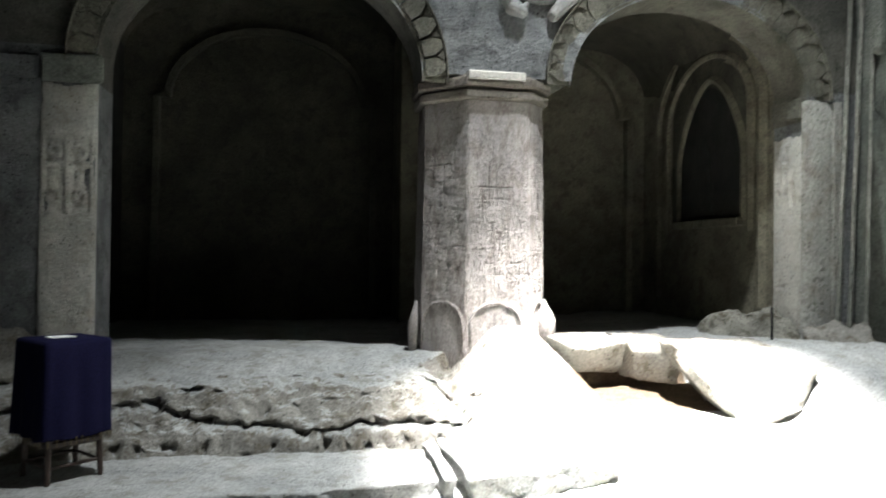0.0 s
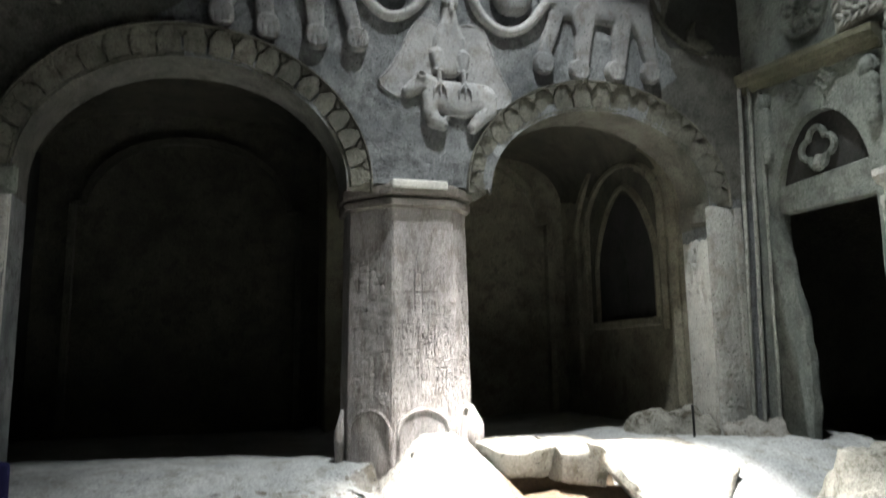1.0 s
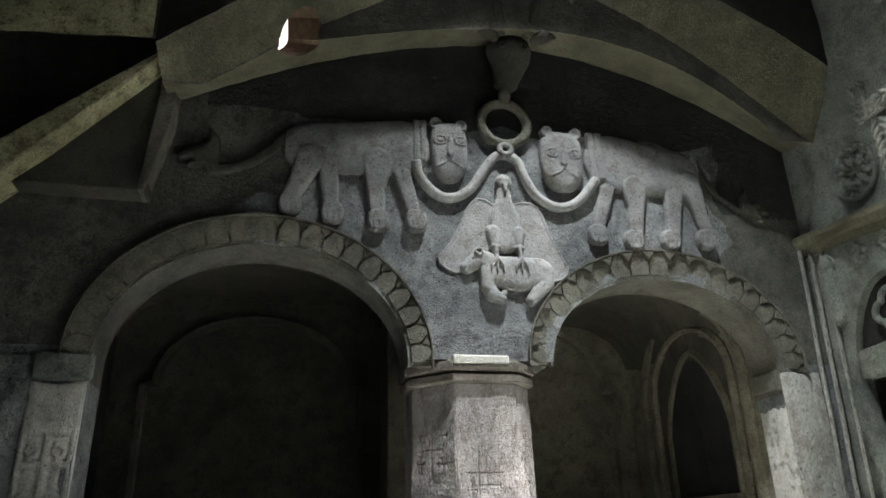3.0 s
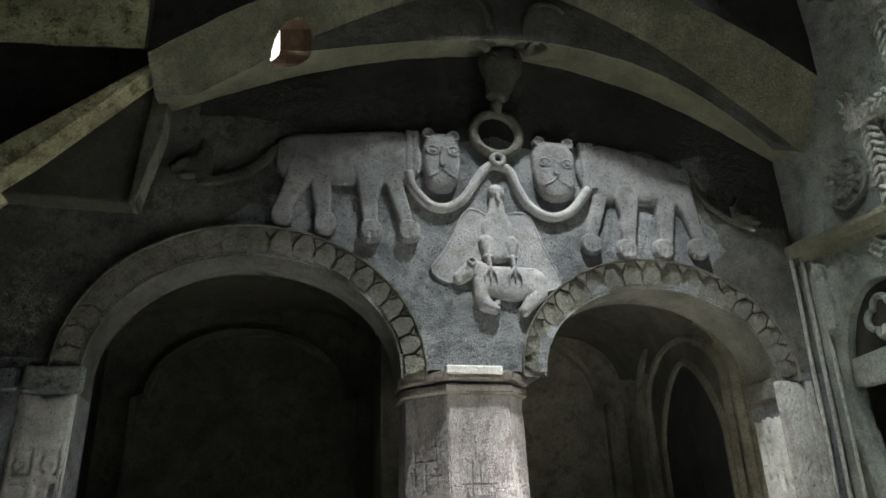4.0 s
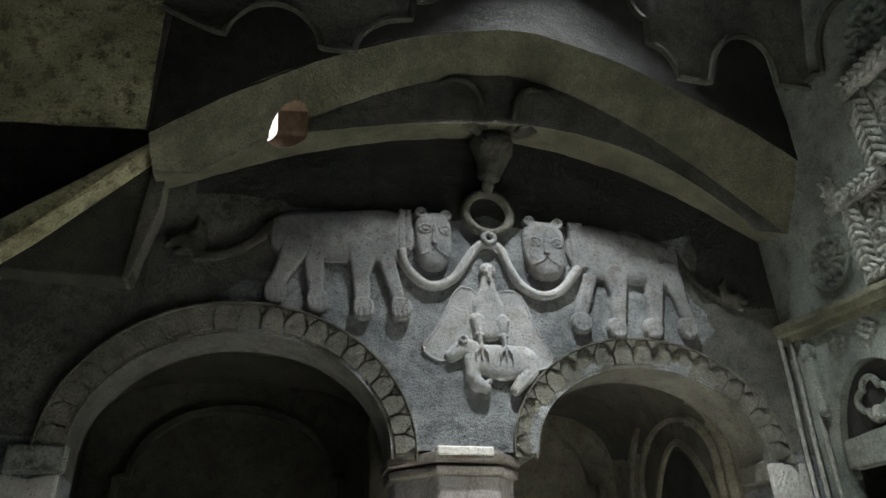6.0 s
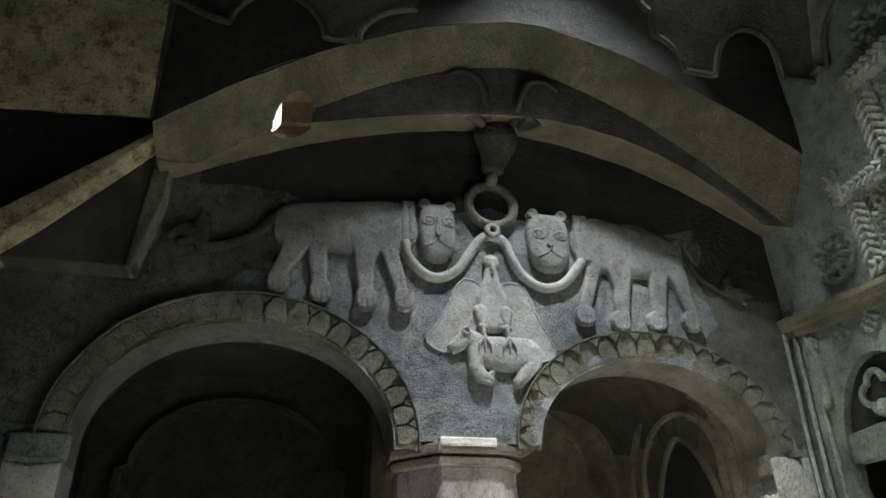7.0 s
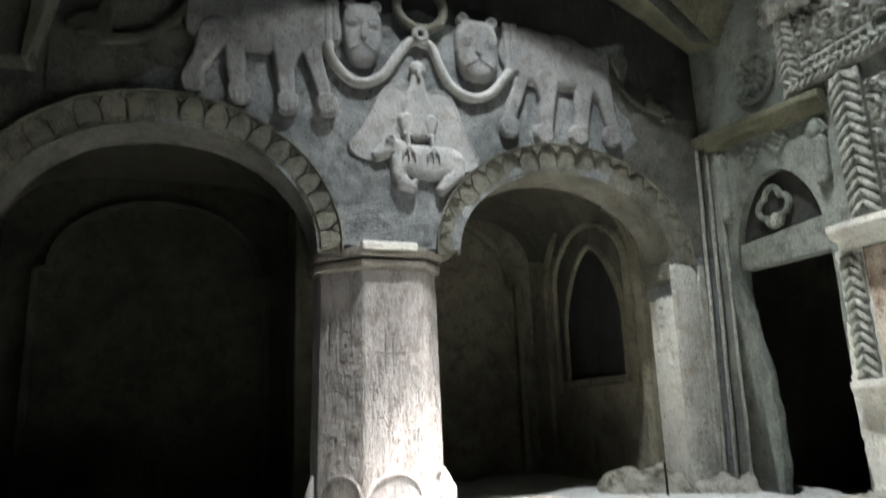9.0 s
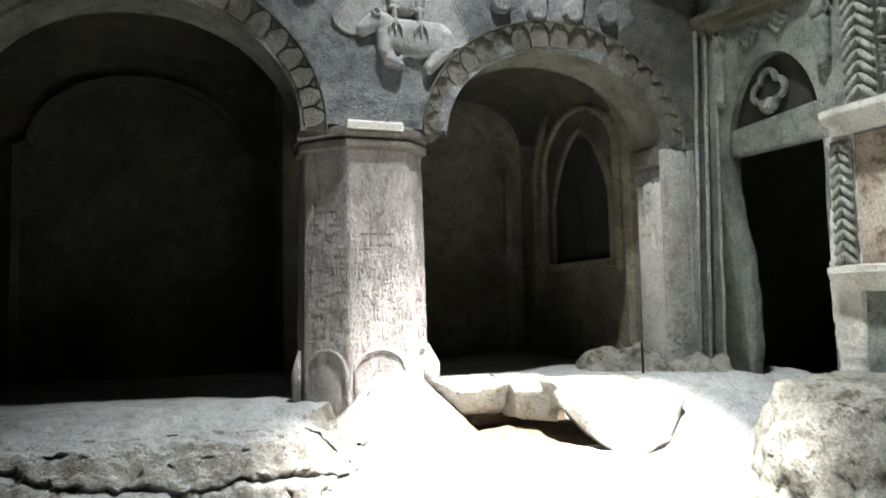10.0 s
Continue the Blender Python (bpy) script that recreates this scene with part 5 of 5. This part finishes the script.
def boulder(name, pts, label, seed, rough=0.03, cuts=7, category="rock", material=None):
    """An angular rock: the hull of its corners, its faces broken up by chips and pits."""
    bm = bmesh.new()
    for p in pts:
        bm.verts.new(p)
    bmesh.ops.convex_hull(bm, input=list(bm.verts))
    bmesh.ops.delete(bm, geom=[v for v in bm.verts if not v.link_faces], context="VERTS")
    for cut in (3, 2, 1) if cuts > 5 else (2, 1):
        bmesh.ops.subdivide_edges(bm, edges=[e for e in bm.edges if e.calc_length() > 0.07], cuts=cut, use_grid_fill=True)
        bmesh.ops.triangulate(bm, faces=bm.faces)
    bm.normal_update()
    for v in bm.verts:
        q = v.co * 3.5 + Vector((seed, 0, 0))
        big = noise.fractal(q, 0.7, 2.2, 5)
        pit = max(0.0, noise.noise(v.co * 16 + Vector((0, seed, 0))) - 0.25)
        v.co += v.normal * (big * rough - pit * rough * 1.2)
    return tagged(from_bm(name, bm, material or ROUGH, True), label, category)


boulder("rock_block", [(3.3, 6.05, 0.79), (3.32, 6.45, 0.78), (4.4, 6.5, 0.77), (4.3, 5.8, 0.74), (4.28, 5.42, 0.62), (4.08, 5.34, 0.3), (3.6, 5.34, 0.14), (3.33, 6.0, 0.6), (3.5, 5.7, 0.44), (3.52, 5.45, 0.28), (3.75, 6.3, 0.25), (4.4, 6.4, 0.25)], "large pale angular rock block split from the floor", 3, 0.028)
boulder("rock_slab", [(2.3, 6.5, 0.8), (2.3, 6.95, 0.8), (3.02, 6.95, 0.8), (3.04, 6.42, 0.77), (2.7, 6.34, 0.74), (2.42, 6.4, 0.74), (2.4, 6.7, 0.42), (3.04, 6.7, 0.42), (3.0, 6.46, 0.54), (2.56, 6.42, 0.52)], "cracked pale rock slab at the foot of the arch", 9, 0.022)
boulder("rock_slab", [(3.06, 6.4, 0.78), (3.04, 6.95, 0.8), (3.6, 6.95, 0.78), (3.56, 6.3, 0.74), (3.06, 6.32, 0.7), (3.04, 6.7, 0.4), (3.6, 6.7, 0.3), (3.1, 6.4, 0.44), (3.5, 6.34, 0.36)], "pale rock slab wedged beside the large block", 21, 0.025)
boulder("boulder", [(4.5, 4.55, 0.84), (5.75, 4.8, 0.86), (5.75, 3.0, 0.8), (4.7, 3.3, 0.82), (4.3, 3.9, 0.76), (4.05, 4.2, 0.5), (3.85, 4.1, -0.05), (4.1, 3.2, -0.1), (5.75, 2.8, -0.1), (5.75, 4.95, 0.1), (4.4, 4.8, 0.15)], "big rough conglomerate boulder against the side wall", 60, 0.07, material=CONGLOMERATE)
boulder("rubble_mound", [(4.4, 7.2, 0.98), (4.9, 6.9, 1.02), (5.1, 7.1, 1.0), (4.6, 7.4, 0.96), (4.25, 7.0, 0.55), (4.8, 6.6, 0.55), (5.25, 6.55, 0.55), (5.15, 7.4, 0.5), (4.3, 7.5, 0.5)], "mound of pale rubble at the foot of the pier", 77, 0.09, material=CONGLOMERATE)
boulder("pier_footing", [(5.05, 6.64, 0.92), (5.95, 6.62, 0.95), (5.6, 6.4, 0.85), (4.95, 6.36, 0.58), (5.3, 6.1, 0.55), (5.95, 6.05, 0.55), (5.95, 6.64, 0.5), (5.0, 6.66, 0.5)], "crumbling stone footing of the corner pier", 83, 0.08)
boulder("pier_footing", [(-3.5, 6.66, 1.1), (-2.6, 6.66, 1.1), (-2.3, 6.62, 0.95), (-1.8, 6.62, 0.75), (-3.5, 6.3, 0.5), (-2.6, 6.28, 0.5), (-1.76, 6.42, 0.5), (-1.76, 6.66, 0.5)], "crumbling stone footing of the dark pier", 91, 0.05)
rock("floor_slab", [(-2.6, 5.8), (-1.0, 5.86), (0.5, 5.82), (1.0, 5.78), (0.98, 5.0), (0.55, 4.86), (-0.6, 4.84), (-2.6, 4.8)], -0.2, 0.0, "broad worn floor slab with a broken front edge", FLOOR, 14, 0.98, 0.025, category="slab")
rock("floor_slab", [(1.12, 6.0), (2.0, 5.9), (2.7, 5.6), (2.35, 5.1), (1.7, 4.92), (1.13, 4.78)], -0.2, 0.05, "lifted pale floor slab with a dark broken edge", FLOOR, 31, 0.9, 0.03, category="slab")
rock("floor_slab", [(0.99, 5.9), (1.09, 5.95), (1.08, 5.3), (1.06, 4.85), (0.98, 4.85), (1.0, 5.4)], -0.2, 0.03, "narrow broken sliver between two floor slabs", FLOOR, 47, 0.9, 0.03, category="slab")


# ---- covered lectern box on its stand ----
CLOTH = plain("dark_blue_velvet", (0.006, 0.006, 0.024), 0.95, 0, 0.4, 90)
CLOTH.node_tree.nodes["Principled BSDF"].inputs["Specular IOR Level"].default_value = 0.08
WOOD = plain("dark_stained_wood", (0.035, 0.02, 0.014), 0.5, 0, 0.3, 25)
stand = new("covered_stand")
stand.matrix_world = pose(-1.62, 5.5, 0.0, 0, 0, 42)
tagged(stand, "wooden stand draped in dark blue velvet on the rock floor", "stand")
H2 = 0.225
bm = bmesh.new()
rings = []
n = 64
for z, grow in ((0.29, 1.07), (0.3, 1.07), (0.42, 1.05), (0.6, 1.03), (0.8, 1.01), (0.92, 1.0), (0.945, 0.97), (0.95, 0.9)):
    ring = []
    for i in range(n):
        t = 2 * math.pi * i / n
        m = max(abs(math.cos(t)), abs(math.sin(t)))
        fold = 0.012 * math.sin(t * 9) * (0.95 - z) / 0.65
        rr = (H2 * grow + fold) / m ** 0.98
        ring.append(bm.verts.new((rr * math.cos(t), rr * math.sin(t), z + 0.008 * math.sin(5 * t) * (z < 0.4))))
    rings.append(ring)
for a, b in zip(rings, rings[1:]):
    for i in range(n):
        bm.faces.new((a[i], a[(i + 1) % n], b[(i + 1) % n], b[i]))
bm.faces.new(rings[-1])
bm.faces.new(rings[0][::-1])
part("velvet_cover", bm, CLOTH, stand, "dark blue velvet cover with soft folds", True)
bm = bmesh.new()
for i in range(40):
    t = 2 * math.pi * (i + 0.5) / 40
    m = max(abs(math.cos(t)), abs(math.sin(t)))
    rr = 0.24 / m
    tube_bm([(rr * math.cos(t), rr * math.sin(t), 0.3), (rr * math.cos(t), rr * math.sin(t), 0.25)], [0.006, 0.004], 5, bm)
part("fringe", bm, plain("dull_gold_thread", (0.09, 0.065, 0.03), 0.7), stand, "dull fringe along the cover's hem")["kind"] = "stuff"
for sx in (-1, 1):
    for sy in (-1, 1):
        part("leg", tube_bm([(sx * 0.18, sy * 0.18, -0.02), (sx * 0.175, sy * 0.175, 0.15), (sx * 0.17, sy * 0.17, 0.3)], [0.018, 0.022, 0.02], 8), WOOD, stand)
for a, b in (((-0.17, -0.17), (0.17, -0.17)), ((0.17, -0.17), (0.17, 0.17)), ((0.17, 0.17), (-0.17, 0.17)), ((-0.17, 0.17), (-0.17, -0.17))):
    part("stretcher", tube_bm([(*a, 0.1), (*b, 0.1)], 0.012, 6), WOOD, stand)
    part("apron", tube_bm([(*a, 0.25), (*b, 0.25)], 0.026, 6), WOOD, stand)
part("paper", box_bm(-0.1, 0.06, -0.06, 0.08, 0.952, 0.956), plain("white_paper", (0.7, 0.7, 0.68), 0.8), stand, "sheet of white paper on the cover")
post = new("metal_post")
post.location = (4.62, 6.5, 0.68)
tagged(post, "short dark iron post set in the rock", "post")
part("rod", tube_bm([(0, 0, -0.06), (0.004, 0, 0.2), (0, 0, 0.4)], 0.013, 8), plain("dark_iron", (0.03, 0.03, 0.03), 0.5, 0.8), post)
part("foot_ring", ring_bm((0, 0, 0.0), 0.02, 0.008, 12, 6), plain("rusty_iron", (0.06, 0.04, 0.03), 0.6, 0.7), post)
